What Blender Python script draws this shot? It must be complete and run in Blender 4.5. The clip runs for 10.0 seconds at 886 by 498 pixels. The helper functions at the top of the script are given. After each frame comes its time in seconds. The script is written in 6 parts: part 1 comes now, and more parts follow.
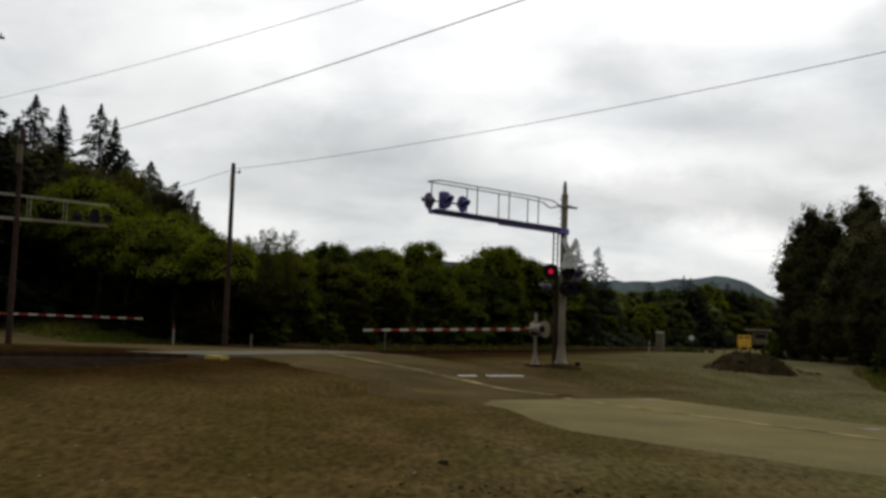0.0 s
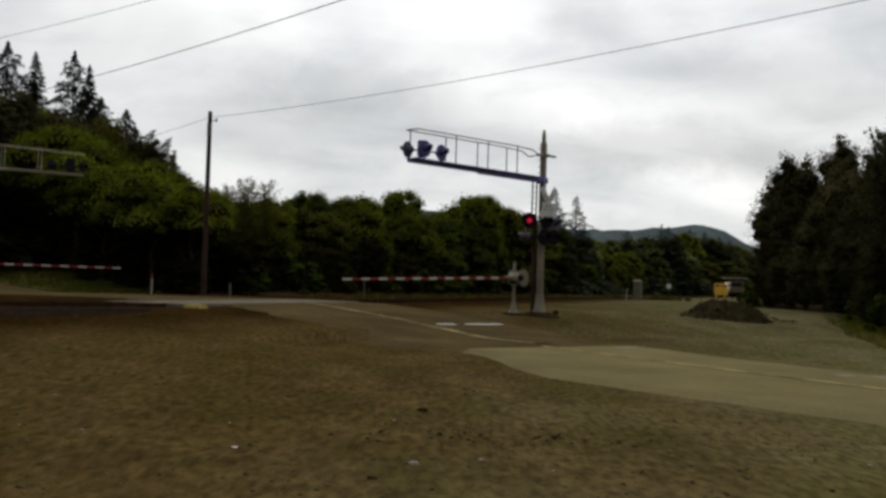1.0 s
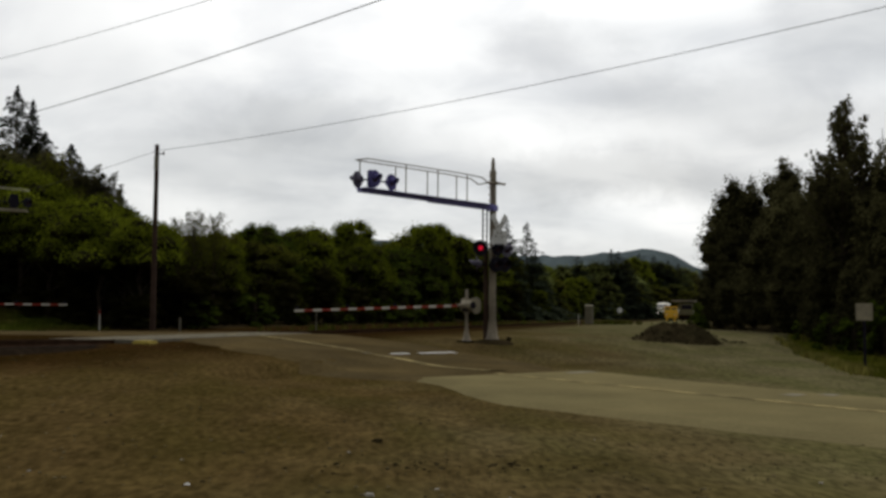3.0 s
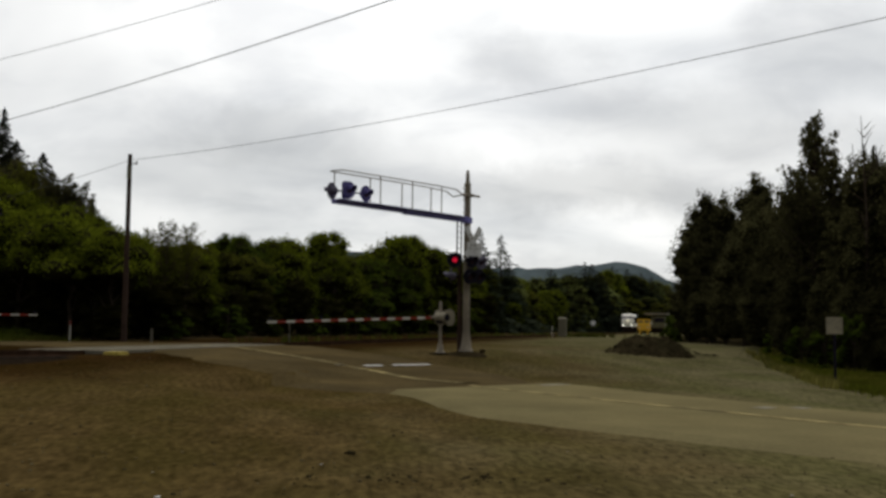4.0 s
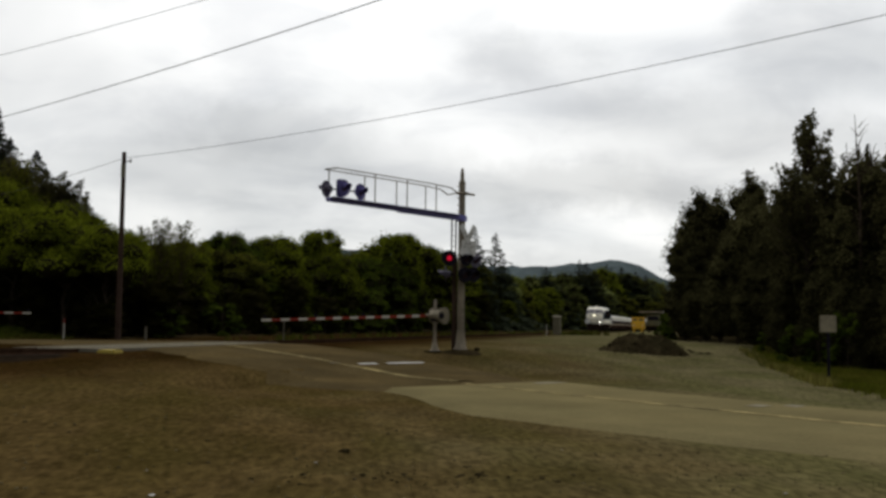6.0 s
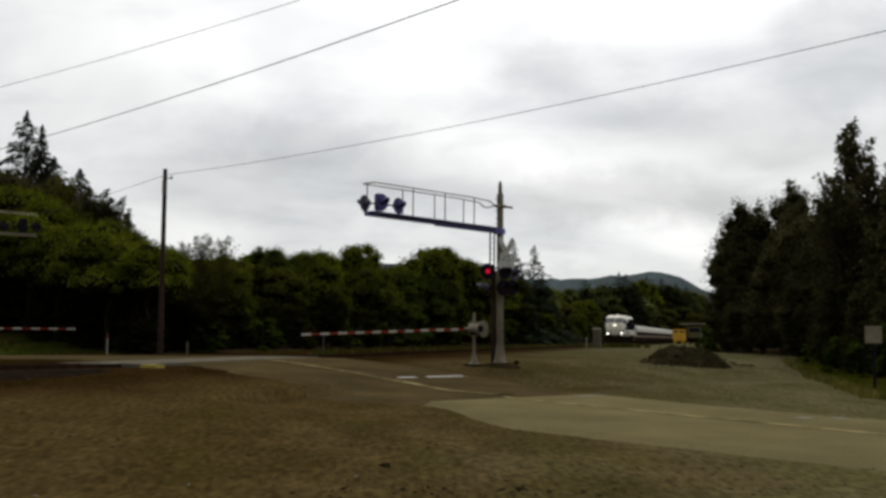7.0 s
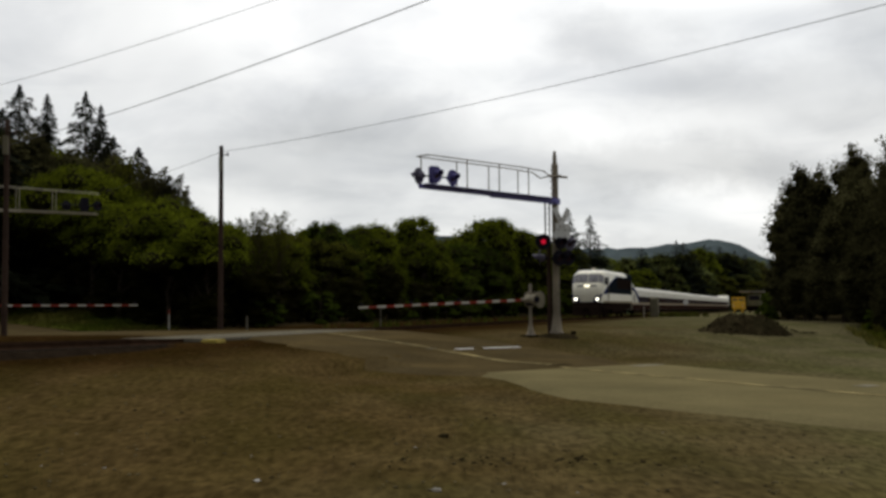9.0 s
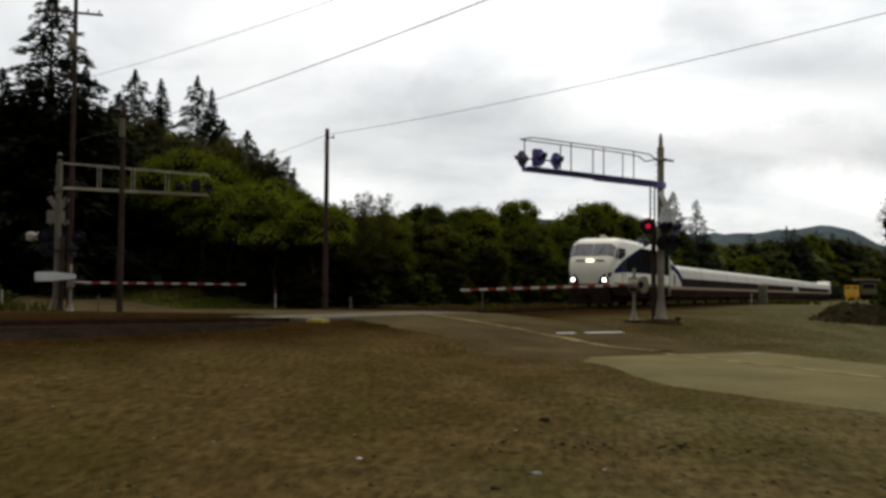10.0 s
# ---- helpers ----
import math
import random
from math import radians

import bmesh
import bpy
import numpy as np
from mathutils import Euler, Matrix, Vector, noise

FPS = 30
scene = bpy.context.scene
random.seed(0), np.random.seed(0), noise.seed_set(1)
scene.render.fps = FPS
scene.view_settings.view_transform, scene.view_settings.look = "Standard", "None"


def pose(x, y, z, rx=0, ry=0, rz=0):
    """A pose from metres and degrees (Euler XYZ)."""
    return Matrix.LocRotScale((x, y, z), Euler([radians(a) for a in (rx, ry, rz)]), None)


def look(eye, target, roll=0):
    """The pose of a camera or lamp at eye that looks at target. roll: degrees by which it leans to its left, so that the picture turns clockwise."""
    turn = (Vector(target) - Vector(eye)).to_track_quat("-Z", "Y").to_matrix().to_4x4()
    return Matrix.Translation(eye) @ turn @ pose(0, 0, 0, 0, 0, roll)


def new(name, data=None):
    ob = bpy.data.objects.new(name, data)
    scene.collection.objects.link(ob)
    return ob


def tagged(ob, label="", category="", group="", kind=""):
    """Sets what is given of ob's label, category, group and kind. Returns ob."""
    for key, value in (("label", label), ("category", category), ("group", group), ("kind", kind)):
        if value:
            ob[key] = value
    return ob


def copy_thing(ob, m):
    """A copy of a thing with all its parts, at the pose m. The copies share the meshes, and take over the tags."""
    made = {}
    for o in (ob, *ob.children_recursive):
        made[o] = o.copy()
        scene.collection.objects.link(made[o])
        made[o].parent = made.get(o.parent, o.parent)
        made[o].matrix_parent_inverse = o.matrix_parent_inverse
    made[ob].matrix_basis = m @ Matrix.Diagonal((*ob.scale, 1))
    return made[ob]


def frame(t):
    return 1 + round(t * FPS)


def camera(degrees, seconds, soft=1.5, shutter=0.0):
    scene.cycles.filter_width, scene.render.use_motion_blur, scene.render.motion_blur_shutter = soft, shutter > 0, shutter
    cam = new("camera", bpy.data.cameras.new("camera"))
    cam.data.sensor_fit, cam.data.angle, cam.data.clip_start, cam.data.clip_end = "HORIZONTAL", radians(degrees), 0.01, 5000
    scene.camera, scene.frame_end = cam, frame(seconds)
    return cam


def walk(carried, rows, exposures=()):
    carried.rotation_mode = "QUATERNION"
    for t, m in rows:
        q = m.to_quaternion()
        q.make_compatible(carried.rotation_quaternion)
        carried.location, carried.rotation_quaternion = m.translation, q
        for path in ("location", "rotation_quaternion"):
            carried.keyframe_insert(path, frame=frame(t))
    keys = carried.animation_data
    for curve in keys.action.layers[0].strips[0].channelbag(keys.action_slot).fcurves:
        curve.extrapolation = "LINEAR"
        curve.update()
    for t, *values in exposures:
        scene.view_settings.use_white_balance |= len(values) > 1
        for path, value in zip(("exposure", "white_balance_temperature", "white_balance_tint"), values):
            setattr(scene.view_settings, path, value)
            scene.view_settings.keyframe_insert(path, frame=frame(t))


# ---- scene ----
import itertools

cam = camera(46.0, 10.0, soft=3.1)
EYE = (0.0, 0.0, 1.65)
# seconds, yaw, pitch, roll of the hand-held camera, which stands in one place
TURNS = [
    (0.0, 0.00, 4.72, 1.95),
    (0.1, -0.09, 5.01, 2.24),
    (0.2, -0.12, 4.55, 2.23),
    (0.3, -0.31, 3.71, 2.19),
    (0.4, -0.61, 3.37, 2.24),
    (0.5, -0.19, 3.24, 2.16),
    (0.6, 0.12, 3.11, 1.97),
    (0.7, 0.63, 3.44, 1.77),
    (0.8, 1.12, 3.54, 1.95),
    (0.9, -0.36, 2.79, 2.39),
    (1.0, -1.25, 1.96, 1.81),
    (1.1, -0.86, 1.73, 0.53),
    (1.2, -2.24, 1.49, -0.08),
    (1.3, -2.47, 2.02, -1.08),
    (1.4, -3.05, 2.17, -1.75),
    (1.5, -3.27, 2.48, -2.01),
    (1.6, -3.88, 2.43, -1.40),
    (1.7, -3.28, 3.07, -1.49),
    (1.8, -3.22, 3.03, -1.29),
    (1.9, -2.64, 4.20, -0.81),
    (2.0, -3.26, 4.34, -0.51),
    (2.1, -3.90, 3.60, -0.12),
    (2.2, -3.95, 3.94, -0.02),
    (3.3, -3.90, 3.51, 0.56),
    (3.4, -3.93, 3.60, 0.56),
    (3.5, -4.14, 3.66, 0.55),
    (3.6, -4.13, 3.63, 0.72),
    (3.8, -4.63, 4.01, 0.64),
    (4.0, -5.29, 4.26, 0.72),
    (4.2, -5.80, 4.30, 0.55),
    (4.3, -5.83, 4.30, 0.54),
    (4.5, -6.17, 4.29, 0.50),
    (4.7, -6.47, 4.30, 0.43),
    (4.8, -6.39, 4.46, 0.45),
    (5.0, -6.13, 4.31, 0.55),
    (5.1, -6.12, 4.24, 0.59),
    (5.2, -5.93, 4.02, 0.52),
    (6.3, -5.52, 4.32, 0.68),
    (6.4, -5.17, 4.36, 0.26),
    (6.5, -4.39, 4.42, 0.49),
    (6.7, -4.26, 4.77, 0.22),
    (6.8, -4.03, 4.72, 0.64),
    (7.0, -3.47, 4.87, 0.37),
    (7.2, -2.86, 4.44, 0.66),
    (7.3, -2.63, 4.42, 0.50),
    (7.5, -2.70, 4.07, 0.97),
    (7.7, -2.53, 4.25, 0.23),
    (7.8, -2.00, 4.07, -0.18),
    (8.0, -1.28, 3.94, -0.28),
    (8.1, -0.94, 3.88, 0.09),
    (8.2, -0.42, 3.94, -0.13),
    (8.3, -0.51, 3.70, -0.24),
    (8.4, -0.35, 3.69, -0.41),
    (8.5, -0.64, 3.76, -0.64),
    (8.7, -1.19, 3.34, -0.54),
    (8.8, -1.01, 3.53, -0.51),
    (9.0, -0.44, 3.32, -0.39),
    (9.1, 0.82, 3.09, -0.13),
    (9.2, 1.01, 2.94, 0.10),
    (9.3, 1.21, 3.34, -0.07),
    (9.4, 2.03, 3.60, -0.43),
    (9.5, 2.32, 3.25, -0.03),
    (9.7, 3.96, 2.29, -0.03),
    (9.8, 4.33, 2.68, -0.07),
    (10.0, 5.18, 2.38, 0.50),
]
# the camera brightens a little twice, where it dips to the dark ground
LEVELS = [(0.0, 0.0), (1.15, 0.0), (1.35, 0.09), (1.5, 0.15), (1.7, 0.13), (1.85, 0.08), (2.0, 0.03), (2.3, 0.0), (9.65, 0.0), (9.9, 0.12), (10.0, 0.17)]
walk(cam, [(t, pose(*EYE, 90 + p, 0, y) @ pose(0, 0, 0, 0, 0, r)) for t, y, p, r in TURNS], [(t, e, 6600, 7) for t, e in LEVELS])

# ---- light: an overcast afternoon ----
SUN_AZ, SUN_EL = 10.0, 52.0
world = bpy.data.worlds.new("world")
scene.world = world
world.use_nodes = True
wn, wl = world.node_tree.nodes, world.node_tree.links
wn.clear()


def sky_world():
    out = wn.new("ShaderNodeOutputWorld")
    sky = wn.new("ShaderNodeTexSky")
    sky.sky_type = "NISHITA"
    sky.sun_disc = False
    sky.sun_elevation, sky.sun_rotation = radians(SUN_EL), radians(SUN_AZ)
    blue = wn.new("ShaderNodeBackground")
    blue.inputs["Strength"].default_value = 0.10
    wl.new(sky.outputs[0], blue.inputs[0])
    # cloud layer: noise laid on a plane overhead
    co = wn.new("ShaderNodeTexCoord")
    sep = wn.new("ShaderNodeSeparateXYZ")
    wl.new(co.outputs["Generated"], sep.inputs[0])

    def m(op, a, b=None, clamp=False):
        n = wn.new("ShaderNodeMath")
        n.operation, n.use_clamp = op, clamp
        for i, s in enumerate((a, b)):
            if s is None:
                continue
            if isinstance(s, (int, float)):
                n.inputs[i].default_value = s
            else:
                wl.new(s, n.inputs[i])
        return n.outputs[0]

    h = m("ADD", m("MAXIMUM", sep.outputs["Z"], 0.0), 0.22)
    vec = wn.new("ShaderNodeCombineXYZ")
    wl.new(m("DIVIDE", sep.outputs["X"], h), vec.inputs[0])
    wl.new(m("DIVIDE", sep.outputs["Y"], h), vec.inputs[1])
    vec.inputs[2].default_value = 3.7

    def cloud(scale, detail, lo, hi, dark, light, offset=0.0, rough=0.55):
        tx = wn.new("ShaderNodeTexNoise")
        tx.inputs["Scale"].default_value, tx.inputs["Detail"].default_value = scale, detail
        tx.inputs["Roughness"].default_value = rough
        tx.inputs["Distortion"].default_value = offset
        wl.new(vec.outputs[0], tx.inputs["Vector"])
        rp = wn.new("ShaderNodeValToRGB")
        rp.color_ramp.interpolation = "EASE"
        rp.color_ramp.elements[0].position, rp.color_ramp.elements[1].position = lo, hi
        rp.color_ramp.elements[0].color, rp.color_ramp.elements[1].color = (*dark, 1), (*light, 1)
        wl.new(tx.outputs["Fac"], rp.inputs[0])
        return rp.outputs[0]

    big = cloud(0.85, 4, 0.34, 0.60, (0.76, 0.765, 0.79), (1.0, 0.99, 1.0), 0.5, 0.5)
    fine = cloud(2.9, 6, 0.32, 0.62, (0.84, 0.845, 0.86), (1.0, 1.0, 1.0), 0.5)
    mul = wn.new("ShaderNodeMix")
    mul.data_type, mul.blend_type = "RGBA", "MULTIPLY"
    mul.inputs[0].default_value = 1.0
    wl.new(big, mul.inputs[6])
    wl.new(fine, mul.inputs[7])

    def vmath(op, a, b=None):
        n = wn.new("ShaderNodeVectorMath")
        n.operation = op
        for i, q in enumerate((a, b)):
            if q is None:
                continue
            if isinstance(q, tuple):
                n.inputs[i].default_value = q
            else:
                wl.new(q, n.inputs[i])
        return n.outputs["Value" if op in ("LENGTH", "DOT_PRODUCT") else "Vector"]

    # ragged cloud banks: bearing, elevation, half width and half height in degrees, depth of the grey
    wob = wn.new("ShaderNodeTexNoise")
    wob.inputs["Scale"].default_value, wob.inputs["Detail"].default_value, wob.inputs["Roughness"].default_value = 11.0, 5, 0.62
    wl.new(co.outputs["Generated"], wob.inputs["Vector"])
    ragged_way = vmath("ADD", co.outputs["Generated"], vmath("MULTIPLY", vmath("SUBTRACT", wob.outputs["Color"], (0.5, 0.5, 0.5)), (0.16, 0.16, 0.075)))
    grey = None
    for az, el, w, h, k in ((-4.6, 10.6, 6.5, 2.2, 0.20), (-7.0, 8.0, 9.0, 2.4, 0.15), (10.2, 14.2, 5.0, 1.7, 0.15), (18.0, 11.3, 8.0, 2.3, 0.18), (13.5, 7.8, 9.0, 1.9, 0.24), (21.0, 6.6, 8.0, 1.8, 0.14), (2.5, 8.6, 6.0, 2.0, 0.12),
                            (26.0, 14.6, 6.0, 3.0, 0.14), (25.0, 9.5, 7.0, 1.8, 0.16), (-16.0, 12.5, 7.0, 3.0, 0.08), (-20.0, 17.0, 9.0, 2.5, 0.08), (4.0, 18.5, 9.0, 1.6, -0.06), (14.0, 4.8, 5.0, 1.0, -0.08)):
        a, e = radians(az), radians(el)
        c = (math.sin(a) * math.cos(e), math.cos(a) * math.cos(e), math.sin(e))
        r = vmath("LENGTH", vmath("MULTIPLY", vmath("SUBTRACT", ragged_way, c), (1 / radians(w), 1 / radians(w), 1 / radians(h))))
        rg = wn.new("ShaderNodeMapRange")
        rg.interpolation_type = "SMOOTHERSTEP"
        for i, val in enumerate((0.15, 1.35, k, 0.0)):
            rg.inputs[i + 1].default_value = val
        wl.new(r, rg.inputs[0])
        grey = rg.outputs[0] if grey is None else m("ADD", grey, rg.outputs[0])
    # the cloud deck is brighter towards the hidden sun, and dull on the far side of the sky
    a, e = radians(SUN_AZ), radians(SUN_EL)
    dot = vmath("DOT_PRODUCT", co.outputs["Generated"], (math.sin(a) * math.cos(e), math.cos(a) * math.cos(e), math.sin(e)))
    glow = m("MAXIMUM", m("ADD", m("ADD", m("MULTIPLY", dot, 0.64), m("MULTIPLY", m("POWER", m("MAXIMUM", dot, 0.0), 3.0), 0.46)), 0.42), 0.08)
    cl = wn.new("ShaderNodeBackground")
    wl.new(mul.outputs[2], cl.inputs[0])
    wl.new(m("MULTIPLY", glow, m("SUBTRACT", 1.0, grey)), cl.inputs["Strength"])
    mix = wn.new("ShaderNodeMixShader")
    mix.inputs[0].default_value = 0.93
    wl.new(blue.outputs[0], mix.inputs[1])
    wl.new(cl.outputs[0], mix.inputs[2])
    wl.new(mix.outputs[0], out.inputs[0])


sky_world()
sun_data = bpy.data.lights.new("sun", "SUN")
sun_data.energy, sun_data.angle, sun_data.color = 0.5, radians(25), (1.0, 0.96, 0.9)
sun = new("sun", sun_data)
sun.matrix_world = look((0, 0, 50), (-math.sin(radians(SUN_AZ)) * 50, -math.cos(radians(SUN_AZ)) * 50, 50 - 50 * math.tan(radians(SUN_EL))))


# ---- materials ----
def material(name, colour, rough=0.8, vary=0.25, scale=2.0, fine=30.0, bump=0.0, metal=0.0, tint=None, per_object=0.0, per_island=0.0,
             emit=None, spec=0.3, bump_scale=None, relief=0.02, grit=0.0, run=None):
    """A painted or natural surface: colour varied at two scales, fine relief, and a second colour in patches."""
    ma = bpy.data.materials.new(name)
    ma.use_nodes = True
    nt, ln = ma.node_tree.nodes, ma.node_tree.links
    bs = nt["Principled BSDF"]
    bs.inputs["Roughness"].default_value, bs.inputs["Metallic"].default_value = rough, metal
    bs.inputs["Specular IOR Level"].default_value = spec
    co = nt.new("ShaderNodeTexCoord")
    where = co.outputs["Object"]
    if run:
        mp = nt.new("ShaderNodeMapping")
        mp.inputs["Scale"].default_value = run
        ln.new(where, mp.inputs["Vector"])
        where = mp.outputs[0]

    def noise_tex(s, d=4):
        n = nt.new("ShaderNodeTexNoise")
        n.inputs["Scale"].default_value, n.inputs["Detail"].default_value = s, d
        ln.new(where, n.inputs["Vector"])
        return n.outputs["Fac"]

    def ramp(src, lo, hi, a=0.0, b=1.0):
        n = nt.new("ShaderNodeMapRange")
        for i, val in enumerate((lo, hi, a, b)):
            n.inputs[i + 1].default_value = val
        ln.new(src, n.inputs[0])
        return n.outputs[0]

    def mth(op, a, b):
        n = nt.new("ShaderNodeMath")
        n.operation = op
        for i, s in enumerate((a, b)):
            if isinstance(s, (int, float)):
                n.inputs[i].default_value = s
            else:
                ln.new(s, n.inputs[i])
        return n.outputs[0]

    n1, n2 = noise_tex(scale), noise_tex(fine, 3)
    val = mth("MULTIPLY", ramp(n1, 0.3, 0.7, 1 - vary, 1 + vary), ramp(n2, 0.3, 0.7, 1 - (grit or vary * 0.7), 1 + (grit or vary * 0.7)))
    if per_object:
        oi = nt.new("ShaderNodeObjectInfo")
        val = mth("MULTIPLY", val, ramp(oi.outputs["Random"], 0, 1, 1 - per_object, 1 + per_object))
    if per_island:
        ge = nt.new("ShaderNodeNewGeometry")
        val = mth("MULTIPLY", val, ramp(ge.outputs["Random Per Island"], 0, 1, 1 - per_island, 1 + per_island))
    base = nt.new("ShaderNodeMix")
    base.data_type = "RGBA"
    base.inputs[6].default_value = (*colour, 1)
    base.inputs[7].default_value = (*(tint or colour), 1)
    if tint:
        ln.new(ramp(noise_tex(scale * 0.6, 5), 0.42, 0.62), base.inputs[0])
    hs = nt.new("ShaderNodeHueSaturation")
    ln.new(base.outputs[2], hs.inputs["Color"])
    ln.new(val, hs.inputs["Value"])
    ln.new(hs.outputs[0], bs.inputs["Base Color"])
    ln.new(ramp(n2, 0.2, 0.8, max(rough - 0.12, 0.02), min(rough + 0.12, 1)), bs.inputs["Roughness"])
    if bump:
        bp = nt.new("ShaderNodeBump")
        bp.inputs["Strength"].default_value, bp.inputs["Distance"].default_value = bump, relief
        ln.new(noise_tex(bump_scale or fine, 4), bp.inputs["Height"])
        ln.new(bp.outputs[0], bs.inputs["Normal"])
    if emit:
        bs.inputs["Emission Color"].default_value = (*emit[0], 1)
        bs.inputs["Emission Strength"].default_value = emit[1]
    return ma


def leaf_material(name, colour, tint, through_light=0.25):
    ma = material(name, colour, 0.65, 0.45, 0.30, 3.0, tint=tint, per_object=0.34, per_island=0.18, spec=0.0)
    nt, ln = ma.node_tree.nodes, ma.node_tree.links
    bs = nt["Principled BSDF"]
    tr = nt.new("ShaderNodeBsdfTranslucent")
    src = bs.inputs["Base Color"].links[0].from_socket
    ln.new(src, tr.inputs[0])
    mx = nt.new("ShaderNodeMixShader")
    mx.inputs[0].default_value = through_light
    ln.new(bs.outputs[0], mx.inputs[1])
    ln.new(tr.outputs[0], mx.inputs[2])
    ln.new(mx.outputs[0], nt["Material Output"].inputs[0])
    return ma


M_GRAVEL = material("gravel", (0.122, 0.106, 0.052), 1.0, 0.17, 0.8, 9.0, 1.0, tint=(0.094, 0.088, 0.036), bump_scale=9.0, spec=0.0, relief=0.03, grit=0.40, run=(1.0, 0.36, 1.0))


def gravel_tones(ma):
    """Mixes red-brown soil into the gravel's left, with a ragged edge; the view's darker left edge is put into this
    colour too.
    """
    nt, ln = ma.node_tree.nodes, ma.node_tree.links
    co = nt.new("ShaderNodeTexCoord")
    dot = nt.new("ShaderNodeVectorMath")
    dot.operation = "DOT_PRODUCT"
    dot.inputs[1].default_value = (1.0, -0.12, 0)
    ln.new(co.outputs["Object"], dot.inputs[0])
    nz = nt.new("ShaderNodeTexNoise")
    nz.inputs["Scale"].default_value, nz.inputs["Detail"].default_value = 0.18, 6
    ln.new(co.outputs["Object"], nz.inputs["Vector"])
    add = nt.new("ShaderNodeMath")
    add.operation, add.inputs[1].default_value = "MULTIPLY_ADD", 16.0
    ln.new(nz.outputs["Fac"], add.inputs[0])
    ln.new(dot.outputs["Value"], add.inputs[2])
    rg = nt.new("ShaderNodeMapRange")
    rg.interpolation_type = "SMOOTHSTEP"
    for i, val in enumerate((3.0, 20.0, 1.0, 0.0)):
        rg.inputs[i + 1].default_value = val
    ln.new(add.outputs[0], rg.inputs[0])
    mx = nt.new("ShaderNodeMix")
    mx.data_type = "RGBA"
    bs = nt["Principled BSDF"]
    old = bs.inputs["Base Color"].links[0].from_socket
    mul = nt.new("ShaderNodeMix")
    mul.data_type, mul.blend_type = "RGBA", "MULTIPLY"
    mul.inputs[0].default_value = 1.0
    ln.new(old, mul.inputs[6])
    # brown of the soil, deepened for the dim left edge of the view
    mul.inputs[7].default_value = (0.57, 0.44, 0.33, 1)
    ln.new(rg.outputs[0], mx.inputs[0])
    ln.new(old, mx.inputs[6])
    ln.new(mul.outputs[2], mx.inputs[7])
    # ballast fines and rust close to the rails: metres from the track's centre
    rail = nt.new("ShaderNodeVectorMath")
    rail.operation = "DOT_PRODUCT"
    rail.inputs[1].default_value = (0.945, -0.327, 0)
    ln.new(co.outputs["Object"], rail.inputs[0])
    away = nt.new("ShaderNodeMath")
    away.operation, away.inputs[1].default_value = "ADD", 19.85
    ln.new(rail.outputs["Value"], away.inputs[0])
    side_of = nt.new("ShaderNodeMath")
    side_of.operation = "MAXIMUM"
    ln.new(away.outputs[0], side_of.inputs[0])
    beyond = nt.new("ShaderNodeMath")
    beyond.operation, beyond.inputs[1].default_value = "MULTIPLY", -0.36
    ln.new(away.outputs[0], beyond.inputs[0])
    ln.new(beyond.outputs[0], side_of.inputs[1])
    rough_edge = nt.new("ShaderNodeMath")
    rough_edge.operation, rough_edge.inputs[1].default_value = "MULTIPLY_ADD", 4.0
    ln.new(nz.outputs["Fac"], rough_edge.inputs[0])
    ln.new(side_of.outputs[0], rough_edge.inputs[2])
    near_rail = nt.new("ShaderNodeMapRange")
    near_rail.interpolation_type = "SMOOTHSTEP"
    for i, val in enumerate((5.0, 10.0, 1.0, 0.0)):
        near_rail.inputs[i + 1].default_value = val
    ln.new(rough_edge.outputs[0], near_rail.inputs[0])
    fines = nt.new("ShaderNodeMix")
    fines.data_type, fines.blend_type = "RGBA", "MULTIPLY"
    ln.new(near_rail.outputs[0], fines.inputs[0])
    ln.new(mx.outputs[2], fines.inputs[6])
    fines.inputs[7].default_value = (0.42, 0.34, 0.30, 1)
    # long streaks of tyre-worn and loose gravel
    mp = nt.new("ShaderNodeMapping")
    mp.inputs["Rotation"].default_value = (0, 0, 0.35)
    mp.inputs["Scale"].default_value = (0.4, 0.9, 1.0)
    ln.new(co.outputs["Object"], mp.inputs["Vector"])
    st = nt.new("ShaderNodeTexNoise")
    st.inputs["Scale"].default_value, st.inputs["Detail"].default_value = 0.9, 5
    ln.new(mp.outputs[0], st.inputs["Vector"])
    sr = nt.new("ShaderNodeMapRange")
    for i, val in enumerate((0.36, 0.66, 0.93, 1.08)):
        sr.inputs[i + 1].default_value = val
    ln.new(st.outputs["Fac"], sr.inputs[0])
    hs = nt.new("ShaderNodeHueSaturation")
    ln.new(fines.outputs[2], hs.inputs["Color"])
    ln.new(sr.outputs[0], hs.inputs["Value"])
    # greyer packed stone on the lot beyond the road
    side = nt.new("ShaderNodeVectorMath")
    side.operation = "DOT_PRODUCT"
    side.inputs[1].default_value = (0.8, 0.6, 0)
    ln.new(co.outputs["Object"], side.inputs[0])
    far = nt.new("ShaderNodeMath")
    far.operation, far.inputs[1].default_value = "MULTIPLY_ADD", 7.0
    ln.new(nz.outputs["Fac"], far.inputs[0])
    ln.new(side.outputs["Value"], far.inputs[2])
    fr = nt.new("ShaderNodeMapRange")
    fr.interpolation_type = "SMOOTHSTEP"
    for i, val in enumerate((24.5, 31.0, 0.0, 1.0)):
        fr.inputs[i + 1].default_value = val
    ln.new(far.outputs[0], fr.inputs[0])
    grey = nt.new("ShaderNodeMix")
    grey.data_type, grey.blend_type = "RGBA", "MULTIPLY"
    ln.new(fr.outputs[0], grey.inputs[0])
    ln.new(hs.outputs[0], grey.inputs[6])
